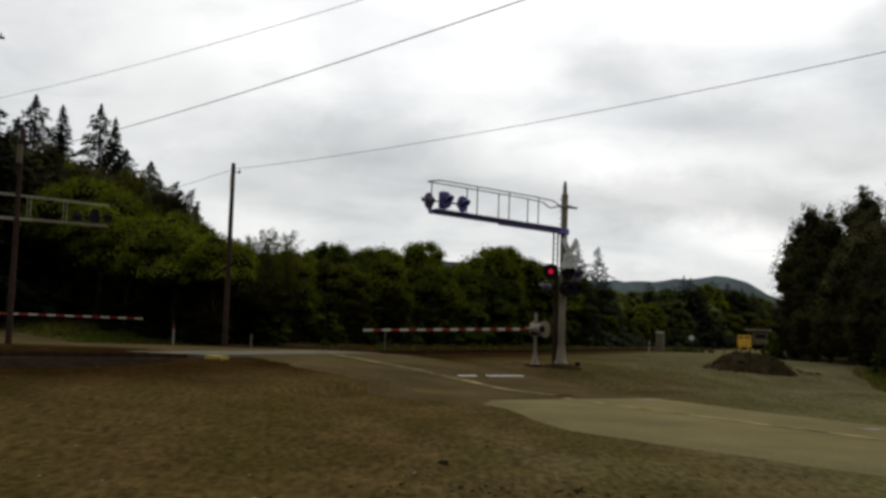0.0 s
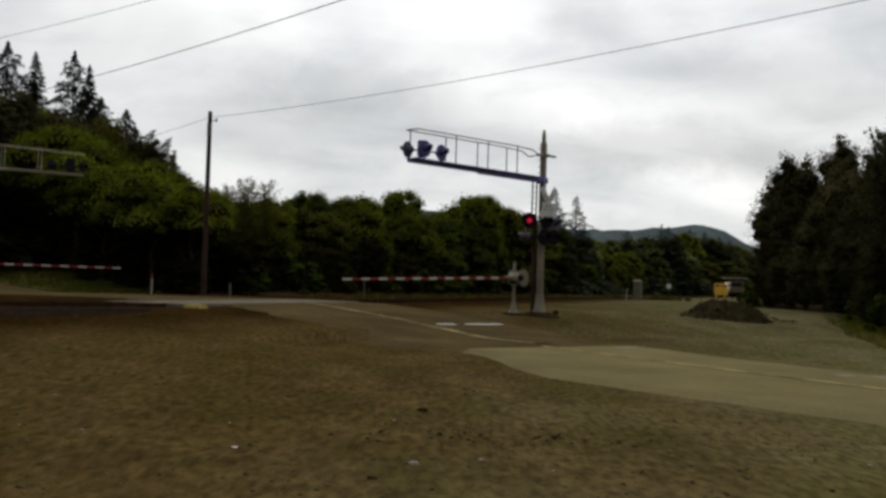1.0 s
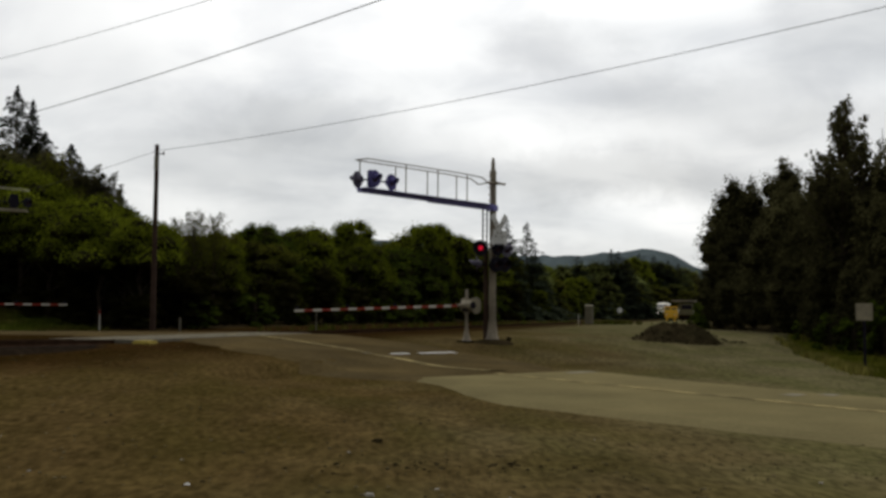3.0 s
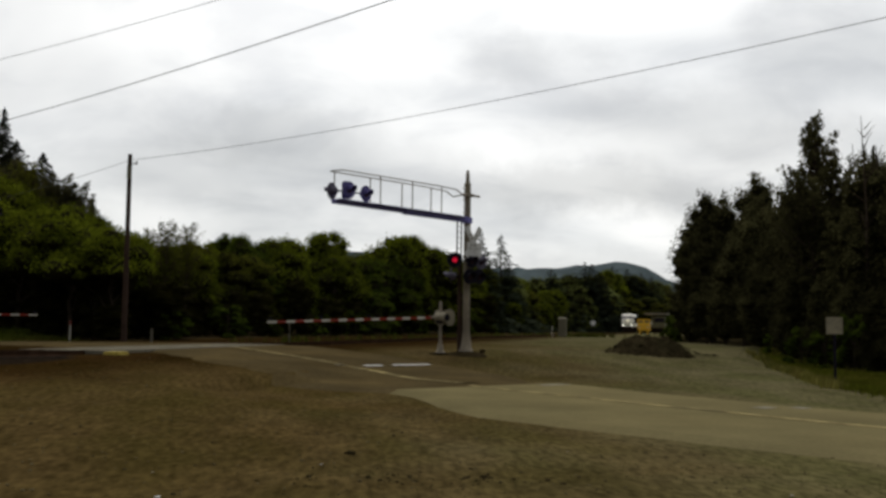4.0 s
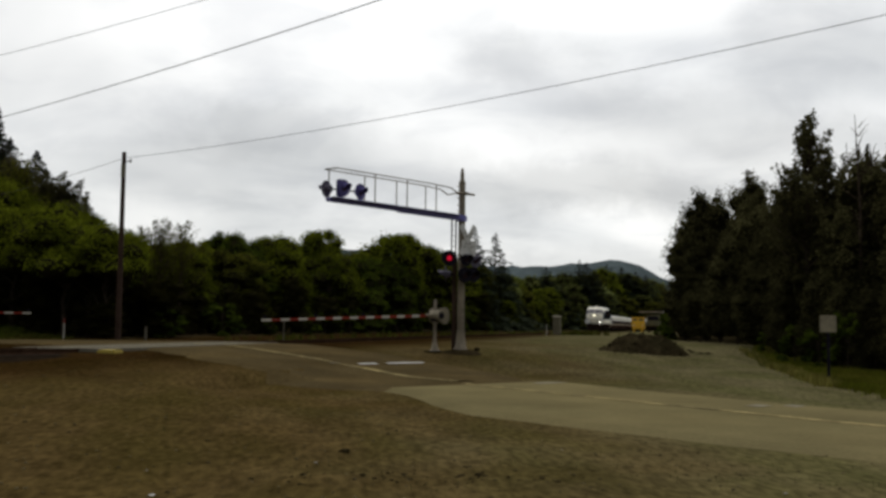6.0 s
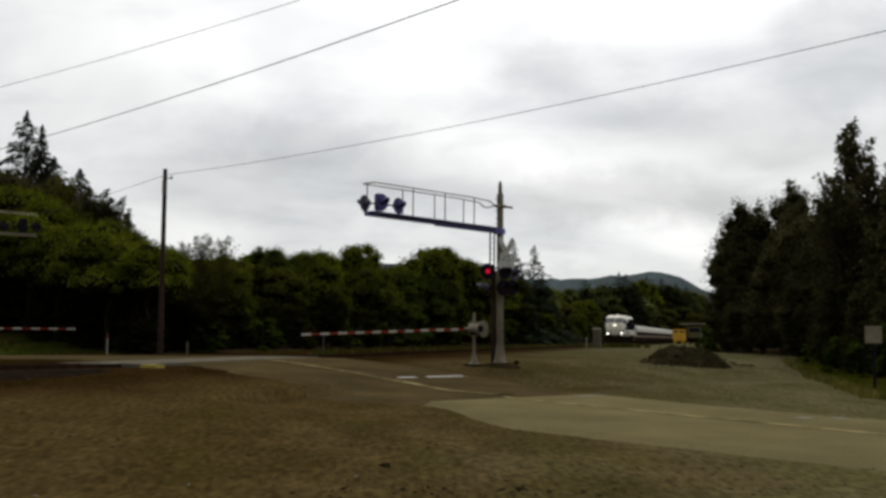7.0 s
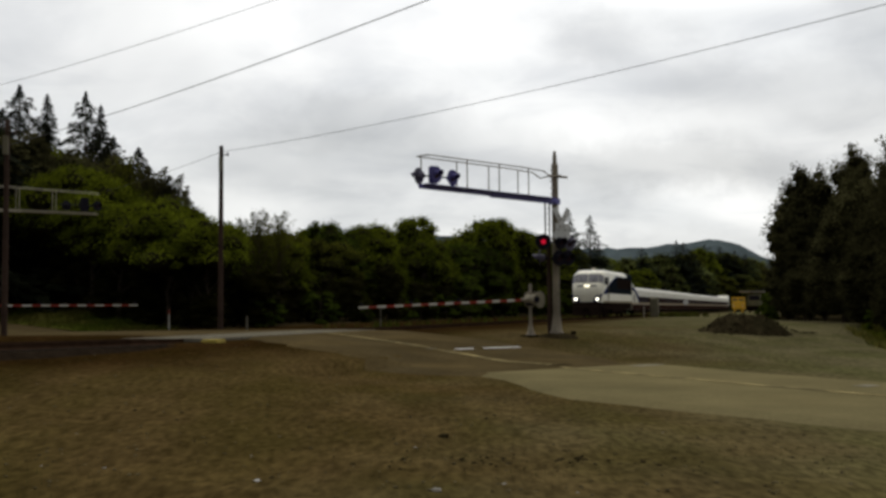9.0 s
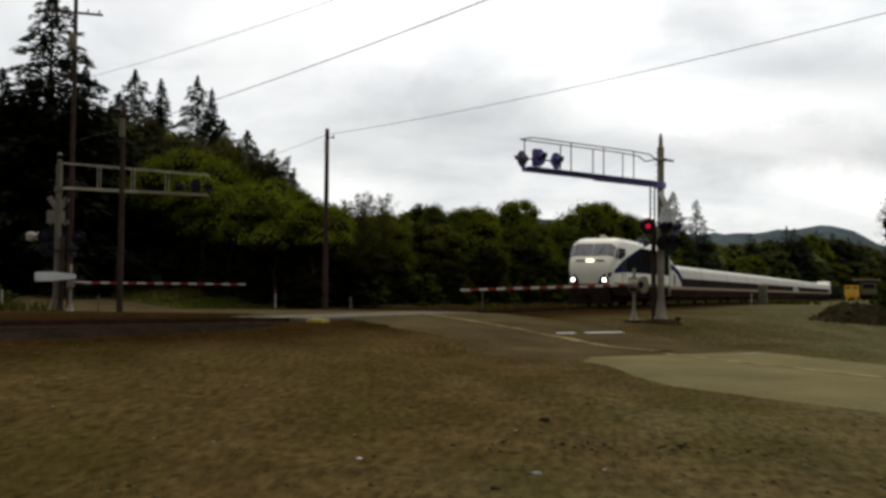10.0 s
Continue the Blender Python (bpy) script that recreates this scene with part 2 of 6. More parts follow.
    grey.inputs[7].default_value = (0.86, 0.86, 0.88, 1)
    ln.new(grey.outputs[2], bs.inputs["Base Color"])


gravel_tones(M_GRAVEL)
M_ASPHALT = material("old_asphalt", (0.072, 0.054, 0.026), 0.9, 0.2, 0.5, 7.0, 0.4, tint=(0.084, 0.061, 0.027), bump_scale=40.0, spec=0.0)
M_PALE = material("pale_worn_asphalt", (0.164, 0.136, 0.066), 0.9, 0.14, 0.4, 12.0, 0.3, tint=(0.138, 0.116, 0.057), bump_scale=40.0, spec=0.0)
M_YELLOW_LINE = material("worn_yellow_road_paint", (0.30, 0.24, 0.11), 0.8, 0.35, 2.0, 9.0, tint=(0.14, 0.115, 0.06), spec=0.0)
M_WHITE_LINE = material("white_road_paint", (0.62, 0.62, 0.60), 0.75, 0.15, 1.2, 12.0, spec=0.0)
M_WORN_LINE = material("worn_white_road_paint", (0.22, 0.20, 0.15), 0.8, 0.35, 1.0, 9.0, tint=(0.13, 0.115, 0.07), spec=0.0)
M_BALLAST = material("dark_rail_ballast", (0.020, 0.014, 0.009), 0.95, 0.4, 0.6, 7.0, 1.0, tint=(0.012, 0.009, 0.006), bump_scale=14.0, spec=0.0)
M_PANEL = material("concrete_crossing_panel", (0.15, 0.135, 0.10), 0.85, 0.15, 1.0, 18.0, 0.2, spec=0.0)
M_RAIL = material("rusty_steel_rail", (0.045, 0.026, 0.016), 0.7, 0.3, 2.0, 30.0, 0.2, spec=0.0)
M_TIE = material("creosoted_timber", (0.035, 0.028, 0.022), 0.9, 0.3, 2.0, 18.0, 0.4, spec=0.0)
M_YPAINT = material("yellow_painted_concrete", (0.40, 0.31, 0.06), 0.8, 0.2, 2.0, 12.0, 0.2)
M_ALU = material("aluminium_paint", (0.235, 0.20, 0.145), 0.7, 0.3, 1.5, 14.0, 0.05, metal=0.1)
# blue-violet in these three is the lens fringe against bright sky, painted in
M_BEAM = material("fringe_tinted_arm_paint", (0.19, 0.18, 0.44), 0.5, 0.15, 1.5, 14.0, spec=0.1)
M_HEAD = material("fringe_tinted_signal_paint", (0.095, 0.085, 0.23), 0.6, 0.2, 3.0, 20.0, spec=0.1)
M_HEADGREY = material("fringe_tinted_grey_paint", (0.11, 0.10, 0.14), 0.6, 0.2, 3.0, 20.0, spec=0.1)
M_PALE_STEEL = material("pale_galvanised_steel", (0.42, 0.38, 0.29), 0.6, 0.2, 1.5, 14.0, spec=0.2)
M_WEIGHT = material("weathered_beige_cast_iron", (0.25, 0.22, 0.155), 0.8, 0.25, 2.0, 14.0)
M_BLACK = material("black_signal_paint", (0.015, 0.013, 0.020), 0.6, 0.2, 3.0, 20.0, spec=0.05)
M_SIGNWHITE = material("white_sign_sheet", (0.62, 0.62, 0.60), 0.5, 0.08, 1.5, 16.0)
M_REDBAND = material("red_reflective_band", (0.27, 0.026, 0.014), 0.45, 0.12, 2.0, 20.0)
M_WHITEBAND = material("white_reflective_band", (0.60, 0.57, 0.48), 0.45, 0.08, 2.0, 20.0)
M_LENS = material("unlit_red_lens", (0.03, 0.008, 0.012), 0.3, 0.1, 3.0, 30.0, spec=0.2)
M_LIT = material("lit_red_lens", (0.2, 0.01, 0.015), 0.4, 0.1, 3.0, 30.0, emit=((1.0, 0.012, 0.06), 0.45))
M_CONCRETE = material("concrete", (0.24, 0.22, 0.18), 0.9, 0.2, 2.0, 18.0, 0.3)
M_POLE = material("weathered_pole_timber", (0.052, 0.033, 0.024), 0.9, 0.25, 1.5, 20.0, 0.3, spec=0.05)
M_WIRE = material("dark_cable", (0.035, 0.034, 0.038), 0.6, 0.1, 3.0, 20.0)
M_BARK = material("bark", (0.055, 0.042, 0.030), 0.95, 0.3, 2.0, 16.0, 0.5, per_object=0.2, spec=0.0)
M_LEAF = leaf_material("broad_leaves", (0.112, 0.130, 0.010), (0.042, 0.055, 0.005), 0.34)
# sage tone lighter than the other leaves: distance haze in the colour
M_LEAF_HAZE = leaf_material("hazed_broad_leaves", (0.130, 0.146, 0.040), (0.066, 0.078, 0.020), 0.3)
M_LEAF_OLIVE = leaf_material("olive_broad_leaves", (0.085, 0.086, 0.012), (0.036, 0.040, 0.006), 0.34)
M_LEAF_DEEP = leaf_material("deep_green_leaves", (0.050, 0.068, 0.008), (0.021, 0.031, 0.004), 0.2)
# near-black leaves: the wood's deep shade put into their colour
M_LEAF_SHADE = leaf_material("shaded_broad_leaves", (0.012, 0.011, 0.002), (0.008, 0.008, 0.0015), 0.05)
M_LEAF_GROVE = leaf_material("dull_grove_leaves", (0.062, 0.058, 0.024), (0.026, 0.024, 0.009), 0.42)
# near-black colour of the crown cores: the crowns' inner shade painted in
M_CORE_SHADE = material("inner_crown_shade", (0.019, 0.018, 0.007), 0.95, 0.35, 0.8, 6.0, spec=0.0)
M_NEEDLE = leaf_material("fir_needles", (0.020, 0.022, 0.013), (0.010, 0.012, 0.006), 0.05)
# distance haze put into the needle colour of the far firs
M_NEEDLE_HAZE = leaf_material("hazed_fir_needles", (0.036, 0.043, 0.026), (0.022, 0.028, 0.016), 0.05)
M_GRASS = material("rough_grass", (0.062, 0.080, 0.010), 0.9, 0.35, 0.5, 6.0, 0.6, tint=(0.080, 0.074, 0.017), per_island=0.3, spec=0.0)
M_WEEDS = material("dry_low_weeds", (0.085, 0.082, 0.030), 0.9, 0.3, 0.5, 6.0, tint=(0.062, 0.066, 0.022), per_island=0.3, spec=0.0)
M_PALE_WEEDS = material("pale_yellow_weeds", (0.23, 0.20, 0.055), 0.9, 0.3, 0.5, 6.0, tint=(0.13, 0.13, 0.03), per_island=0.4, spec=0.0)
M_VERGE = material("fresh_verge_grass", (0.10, 0.115, 0.012), 0.9, 0.35, 0.5, 6.0, 0.6, tint=(0.14, 0.13, 0.022), per_island=0.35, spec=0.0)
# bluish hill colour carries the haze of the distance
M_HILL = material("hazed_far_hill", (0.072, 0.090, 0.094), 1.0, 0.3, 0.006, 0.05, tint=(0.050, 0.068, 0.072), spec=0.0)
M_GREYPOST = material("weathered_grey_post", (0.14, 0.125, 0.09), 0.8, 0.2, 2.0, 16.0)
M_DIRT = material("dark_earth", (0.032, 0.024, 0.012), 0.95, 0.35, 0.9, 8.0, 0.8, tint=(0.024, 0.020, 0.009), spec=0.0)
M_MOUND = material("dark_tipped_earth", (0.036, 0.028, 0.014), 0.95, 0.4, 1.2, 9.0, 0.8, tint=(0.025, 0.021, 0.010), spec=0.0)
M_STONE = material("grey_stones", (0.062, 0.050, 0.026), 0.9, 0.3, 3.0, 20.0, 0.4, per_object=0.35, per_island=0.5, spec=0.0)
M_CREAM = material("cream_train_paint", (0.74, 0.70, 0.56), 0.35, 0.05, 1.0, 10.0, spec=0.5)
M_COACH = material("weathered_cream_coach_paint", (0.48, 0.45, 0.35), 0.4, 0.1, 1.0, 10.0, spec=0.3)
M_COACHGLASS = material("dark_tinted_coach_glass", (0.012, 0.007, 0.009), 0.85, 0.1, 2.0, 20.0, spec=0.05)
M_DARKGREEN = material("dark_green_train_paint", (0.012, 0.016, 0.020), 0.85, 0.15, 1.0, 10.0, spec=0.0)
M_NAVY = material("navy_train_paint", (0.022, 0.030, 0.095), 0.85, 0.1, 1.0, 10.0, spec=0.0)
M_BROWN = material("brown_train_paint", (0.034, 0.017, 0.013), 0.85, 0.1, 1.0, 10.0, spec=0.0)
M_TAN = material("tan_train_stripe", (0.30, 0.24, 0.15), 0.5, 0.1, 1.0, 10.0, spec=0.05)
M_GLASS = material("dark_train_glass", (0.16, 0.15, 0.16), 0.12, 0.1, 2.0, 20.0, spec=0.7)
M_UNDER = material("grimy_underframe", (0.018, 0.012, 0.009), 0.9, 0.3, 2.0, 14.0, spec=0.0)
M_HEADLIGHT = material("lit_headlight", (0.9, 0.88, 0.8), 0.3, 0.02, 3.0, 30.0, emit=((1.0, 0.95, 0.82), 4.0))
M_HEADDIM = material("dim_headlight", (0.8, 0.75, 0.6), 0.3, 0.05, 3.0, 30.0, emit=((1.0, 0.92, 0.7), 2.0))
M_ORANGE = material("yellow_machine_paint", (0.80, 0.46, 0.04), 0.5, 0.15, 1.5, 12.0)
M_MACHINE = material("grey_green_machine_paint", (0.13, 0.122, 0.065), 0.7, 0.2, 1.5, 12.0)
M_CABINET = material("grey_steel_cabinet", (0.15, 0.135, 0.09), 0.7, 0.12, 1.5, 14.0, spec=0.1)


# ---- mesh building ----
class Build:
    """Collects vertices and faces of one part."""

    def __init__(self):
        self.v, self.f = [], []

    def add(self, verts, faces):
        k = len(self.v)
        self.v += [tuple(p) for p in verts]
        self.f += [tuple(i + k for i in q) for q in faces]
        return self

    def box(self, c, s, turn=None):
        x, y, z = (k / 2 for k in s)
        vs = [Vector(p) for p in ((-x, -y, -z), (x, -y, -z), (x, y, -z), (-x, y, -z), (-x, -y, z), (x, -y, z), (x, y, z), (-x, y, z))]
        if turn is not None:
            vs = [turn @ p for p in vs]
        return self.add([p + Vector(c) for p in vs], [(3, 2, 1, 0), (4, 5, 6, 7), (0, 1, 5, 4), (1, 2, 6, 5), (2, 3, 7, 6), (3, 0, 4, 7)])

    def tube(self, p0, p1, r0, r1=None, n=10, caps=True):
        p0, p1 = Vector(p0), Vector(p1)
        r1 = r0 if r1 is None else r1
        w = (p1 - p0).normalized()
        a = w.orthogonal().normalized()
        b = w.cross(a)
        ring = [a * math.cos(2 * math.pi * i / n) + b * math.sin(2 * math.pi * i / n) for i in range(n)]
        vs = [p0 + q * r0 for q in ring] + [p1 + q * r1 for q in ring]
        fs = [(i, (i + 1) % n, n + (i + 1) % n, n + i) for i in range(n)]
        if caps:
            fs += [tuple(range(n - 1, -1, -1)), tuple(range(n, 2 * n))]
        return self.add(vs, fs)

    def path(self, pts, r, n=6):
        for p, q in zip(pts[:-1], pts[1:]):
            self.tube(p, q, r, r, n)
        return self

    def lathe(self, profile, axis0=(0, 0, 0), n=16):
        """profile: (radius, height) pairs turned round z."""
        vs, fs = [], []
        for r, z in profile:
            vs += [(axis0[0] + r * math.cos(2 * math.pi * i / n), axis0[1] + r * math.sin(2 * math.pi * i / n), axis0[2] + z) for i in range(n)]
        for k in range(len(profile) - 1):
            fs += [(k * n + i, k * n + (i + 1) % n, (k + 1) * n + (i + 1) % n, (k + 1) * n + i) for i in range(n)]
        fs += [tuple(range(n - 1, -1, -1)), tuple(range((len(profile) - 1) * n, len(profile) * n))]
        return self.add(vs, fs)

    def prism(self, poly, off):
        """A flat polygon given thickness by the offset."""
        n, off = len(poly), Vector(off)
        ps = [Vector(p) for p in poly]
        fs = [tuple(range(n - 1, -1, -1)), tuple(range(n, 2 * n))]
        fs += [(i, (i + 1) % n, n + (i + 1) % n, n + i) for i in range(n)]
        return self.add(ps + [p + off for p in ps], fs)

    def mesh(self, name, mat, smooth=False, bevel=0.0):
        me = bpy.data.meshes.new(name)
        me.from_pydata(self.v, [], self.f)
        bm = bmesh.new()
        bm.from_mesh(me)
        bmesh.ops.recalc_face_normals(bm, faces=bm.faces)
        if bevel:
            es = [e for e in bm.edges if len(e.link_faces) == 2 and e.calc_face_angle() > 0.6]
            bmesh.ops.bevel(bm, geom=es, offset=bevel, segments=2, affect="EDGES", clamp_overlap=True)
        bm.to_mesh(me)
        bm.free()
        if smooth:
            for p in me.polygons:
                p.use_smooth = True
            me.set_sharp_from_angle(angle=radians(38))
        me.materials.append(mat)
        return me


def part(name, build, mat, parent, label="", smooth=False, bevel=0.0, at=None):
    ob = new(name, build if isinstance(build, bpy.types.Mesh) else build.mesh(name, mat, smooth, bevel))
    if parent is not None:
        ob.parent = parent
    if at is not None:
        ob.matrix_basis = at
    return tagged(ob, label)


def thing(name, label, category, m=None, group="", kind=""):
    ob = new(name)
    ob.empty_display_size = 0.3
    if m is not None:
        ob.matrix_basis = m
    return tagged(ob, label, category, group, kind)


def lerp(table, x):
    xs, ys = zip(*table)
    return float(np.interp(x, xs, ys))


# ---- plan: track, road and levels ----
TRACK_X0, TRACK_T = -21.0, 0.346            # the track's straight: x = X0 + T * y
TC, TS = math.cos(math.atan(TRACK_T)), math.sin(math.atan(TRACK_T))
RAIL_Z = 0.75
CURVE_FROM, CURVE_R = 200.0, 1700.0


def on_track(s, p=0.0):
    """The place s metres along the track from y = 0 and p metres to its right, and its heading to the right of north."""
    x, y, a = TRACK_X0 + s * TS, s * TC, math.atan(TRACK_T)
    if s > CURVE_FROM:
        d = s - CURVE_FROM
        a += d / CURVE_R
        x, y = x + d * d / 2 / CURVE_R * TC, y - d * d / 2 / CURVE_R * TS
    p += 1.2 * smooth01(70, 175, s)          # shifted right past the crossing to fit the train's place in the view
    # farther out the shift is taken back, fitted to the view likewise
    k = min(max(s - 235, 0), 65)
    p -= k * k / 2040 + max(s - 300, 0) * 65 / 1020
    return x + p * math.cos(a), y - p * math.sin(a), a


ROAD_O = (-3.0, 40.5)                        # a point of the road's centre line
RD = (-0.6, 0.8)                             # the way it runs over the crossing


def un(x, y):
    """Metres before the gate along the road, and metres to the right of its centre line."""
    a, b = x - ROAD_O[0], y - ROAD_O[1]
    return -(RD[0] * a + RD[1] * b), RD[1] * a - RD[0] * b


def xy(u, n):
    return ROAD_O[0] - u * RD[0] + n * RD[1], ROAD_O[1] - u * RD[1] - n * RD[0]


RAMP = [(-120, 4.2), (-90, 3.2), (-70, 2.2), (-45, 0.95), (-29, 0.5), (-18, 0.62), (-7, 0.75), (-3, 0.74), (0, 0.61), (3.7, 0.39), (4.7, 0.27), (6.9, 0.13),
        (8.6, -0.02), (16, -0.10), (24, -0.19), (60, -0.25)]


def far_shift(u):
    """Beyond the track the road swings to the left."""
    k = min(max((-12 - u) / 16, 0), 1)
    return -6.0 * k * k * (3 - 2 * k)


def smooth01(a, b, x):
    k = min(max((x - a) / (b - a), 0), 1)
    return k * k * (3 - 2 * k)


def track_p(x, y):
    return (x - TRACK_X0 - TRACK_T * y) * TC


def road_z(u, n):
    x, y = xy(u, n)
    p = abs(track_p(x, y))
    return max(lerp(RAMP, u), RAIL_Z - 0.012 - 0.05 * max(0, p - 1.7) ** 1.2 if p < 8 else -9)


def land(x, y):
    """Height of the bare ground."""
    u, n = un(x, y)
    z = lerp(RAMP, max(u, -7))
    p = track_p(x, y)
    far = lerp(RAMP, u)
    w = (1 - smooth01(6, 16, n)) * smooth01(-2, -8, p) if u < -5 else 0
    base = min(z, 0.62)
    z = base + (far - base) * w
    # made ground that rises to the track bed
    q = abs(p) - 2.6
    if u > -14 and p > 0 or p < 0:
        z = max(z, 0.52 - 0.052 * max(q, 0) - 0.02 * max(q - 6, 0))
    return z


def ground_z(x, y):
    z = land(x, y)
    z += 0.05 * noise.noise((x * 0.15, y * 0.15, 0)) + 0.02 * noise.noise((x * 0.7, y * 0.7, 5)) * (1 - smooth01(20, 40, y))
    if 5 < y < 25 and abs(x) < 14:
        fade = (1 - smooth01(18, 25, y)) * smooth01(5, 7, y) * (1 - smooth01(10, 14, abs(x)))
        z += fade * (0.045 * noise.noise((x * 1.3, y * 1.3, 11)) + 0.03 * noise.noise((x * 2.9, y * 2.9, 17)))
    u, n = un(x, y)
    off = far_shift(u)
    n = n - off
    if -11.1 < n < 8.1 and -130 < u < 75:
        e = min(smooth01(-11.5, -6.6, n), 1 - smooth01(4.4, 8.0, n))
        z = z + (road_z(u, n + off) - 0.08 - z) * e
    return z


# ---- ground, road, track ----
def axis(near, step, far, grow):
    """Grid lines: fine between -near and near, then wider and wider out to far."""
    a, d = [], step
    x = 0.0
    while x < far:
        a.append(x)
        if x >= near:
            d *= grow
        x += d
    a.append(far)
    return a


def build_ground():
    ax = [k * 0.25 for k in range(52)] + [k for k in axis(34, 0.8, 3800, 1.22) if k > 12.9]
    xs = sorted([-k for k in ax[1:]] + ax)
    ay = axis(78, 0.8, 3800, 1.18)
    ys = [-k for k in reversed(axis(4, 2.0, 3800, 1.5)[1:])] + [k for k in ay if k < 6] + [6 + k * 0.25 for k in range(73)] + [k for k in ay if k > 24.2]
    vs = [(x, y, ground_z(x, y) if abs(x) < 400 and y < 500 else 0.2) for y in ys for x in xs]
    w = len(xs)
    fs = [(j * w + i, j * w + i + 1, (j + 1) * w + i + 1, (j + 1) * w + i) for j in range(len(ys) - 1) for i in range(w - 1)]
    b = Build().add(vs, fs)
    ob = part("ground", b, M_GRAVEL, None, smooth=True)
    return tagged(ob, "brown-grey gravel and dirt lot beside the crossing", "ground", kind="structure")


def strip(u0, u1, n0, n1, lift, step=0.8, edge=0.0):
    """A sheet that lies on the road between two places along it; n0 and n1 may be functions of u."""
    k = max(2, int(abs(u1 - u0) / step) + 1)
    cells = max(1, int(round((n1(u0) if callable(n1) else n1) - (n0(u0) if callable(n0) else n0))))
    vs, fs = [], []
    for i in range(k + 1):
        u = u0 + (u1 - u0) * i / k
        a, b = (q(u) if callable(q) else q for q in (n0, n1))
        ns = [a + (b - a) * j / cells for j in range(cells + 1)]
        zs = [road_z(u, n) + lift for n in ns]
        if edge:
            ns = [a - edge, *ns, b + edge]
            zs = [zs[0] - 0.12, *zs, zs[-1] - 0.12]
        vs += [(*xy(u, n), z) for n, z in zip(ns, zs)]
    w = cells + 1 + (2 if edge else 0)
    fs = [(i * w + j, i * w + j + 1, (i + 1) * w + j + 1, (i + 1) * w + j) for i in range(k) for j in range(w - 1)]
    return Build().add(vs, fs)


def ragged(base, amp, f, seed):
    return lambda u: base + amp * noise.noise((u * f, seed, 1.5)) + amp * 0.5 * noise.noise((u * f * 3.1, seed, 8.5))


def build_road():
    road = thing("road", "two-lane country road ramping up over the railway", "road", kind="structure")
    part("asphalt", strip(-125, 12.9, lambda u: ragged(-4.8, 0.75, 0.45, 2)(u) + far_shift(u) + 1.5 * smooth01(9, 12.3, u), lambda u: ragged(4.3, 0.3, 0.4, 3)(u) + far_shift(u) - 2.2 * smooth01(8, 12.3, u), 0.0, edge=0.7), M_ASPHALT, road, "dark patched asphalt at the crossing")
    near = lambda u: -3.7 - 2.6 * smooth01(12.3, 19, u) + 0.25 * noise.noise((u * 0.5, 4, 0))
    side = ragged(0.0, 0.25, 0.4, 6)
    far = lambda u: lerp([(12.3, 2.9), (15, 2.3), (19, 1.7), (24, 1.5), (70, 0.0)], u) + side(u)
    part("pale_asphalt", strip(12.3, 70, near, far, 0.004, edge=0.6), M_PALE, road, "pale worn asphalt")
    bend = lambda u: lerp([(11, -0.25), (12.6, -0.85), (19.4, -1.55), (25.3, -1.95), (70, -4.0)], u)
    part("centre_line", strip(-5, 11.2, -0.14, 0.14, 0.012), M_YELLOW_LINE, road, "worn yellow centre line")
    part("centre_line", strip(11.9, 70, lambda u: bend(u) - 0.12, lambda u: bend(u) + 0.12, 0.014), M_YELLOW_LINE, road, "worn yellow centre line")
    for a, b in ((-0.45, 0.05), (0.7, 1.62), (2.1, 3.85)):
        part("stop_line", strip(4.96, 5.20, a, b, 0.011, 0.2), M_WORN_LINE if a < 0.5 else M_WHITE_LINE, road, "white stop line piece")
    for u, n, l in ((12.9, 2.0, 1.2), (21.0, 0.25, 0.66), (21.5, 1.04, 0.45)):
        part("road_mark", strip(u - 0.2, u + 0.2, n - l / 2, n + l / 2, 0.013, 0.2), M_WORN_LINE, road, "worn white road mark")
    part("pothole_patch", strip(10.95, 11.35, -0.25, 0.45, 0.013, 0.2), M_DIRT, road, "dark broken asphalt edge")


def grade(s):
    """Lift of the track before the crossing, shaped to fit the camera's view."""
    return 0.012 * max(0.0, 37.0 - s)


def sweep(profile, s0, s1, step, z):
    """A profile of (p, height) pairs drawn along the track."""
    k = int((s1 - s0) / step)
    vs, m = [], len(profile)
    for i in range(k + 1):
        s = s0 + (s1 - s0) * i / k
        vs += [(*on_track(s, p)[:2], z + h + (grade(s) if h > -1.0 else 0)) for p, h in profile]
    fs = [(i * m + j, i * m + (j + 1) % m, (i + 1) * m + (j + 1) % m, (i + 1) * m + j) for i in range(k) for j in range(m)]
    return Build().add(vs, fs)


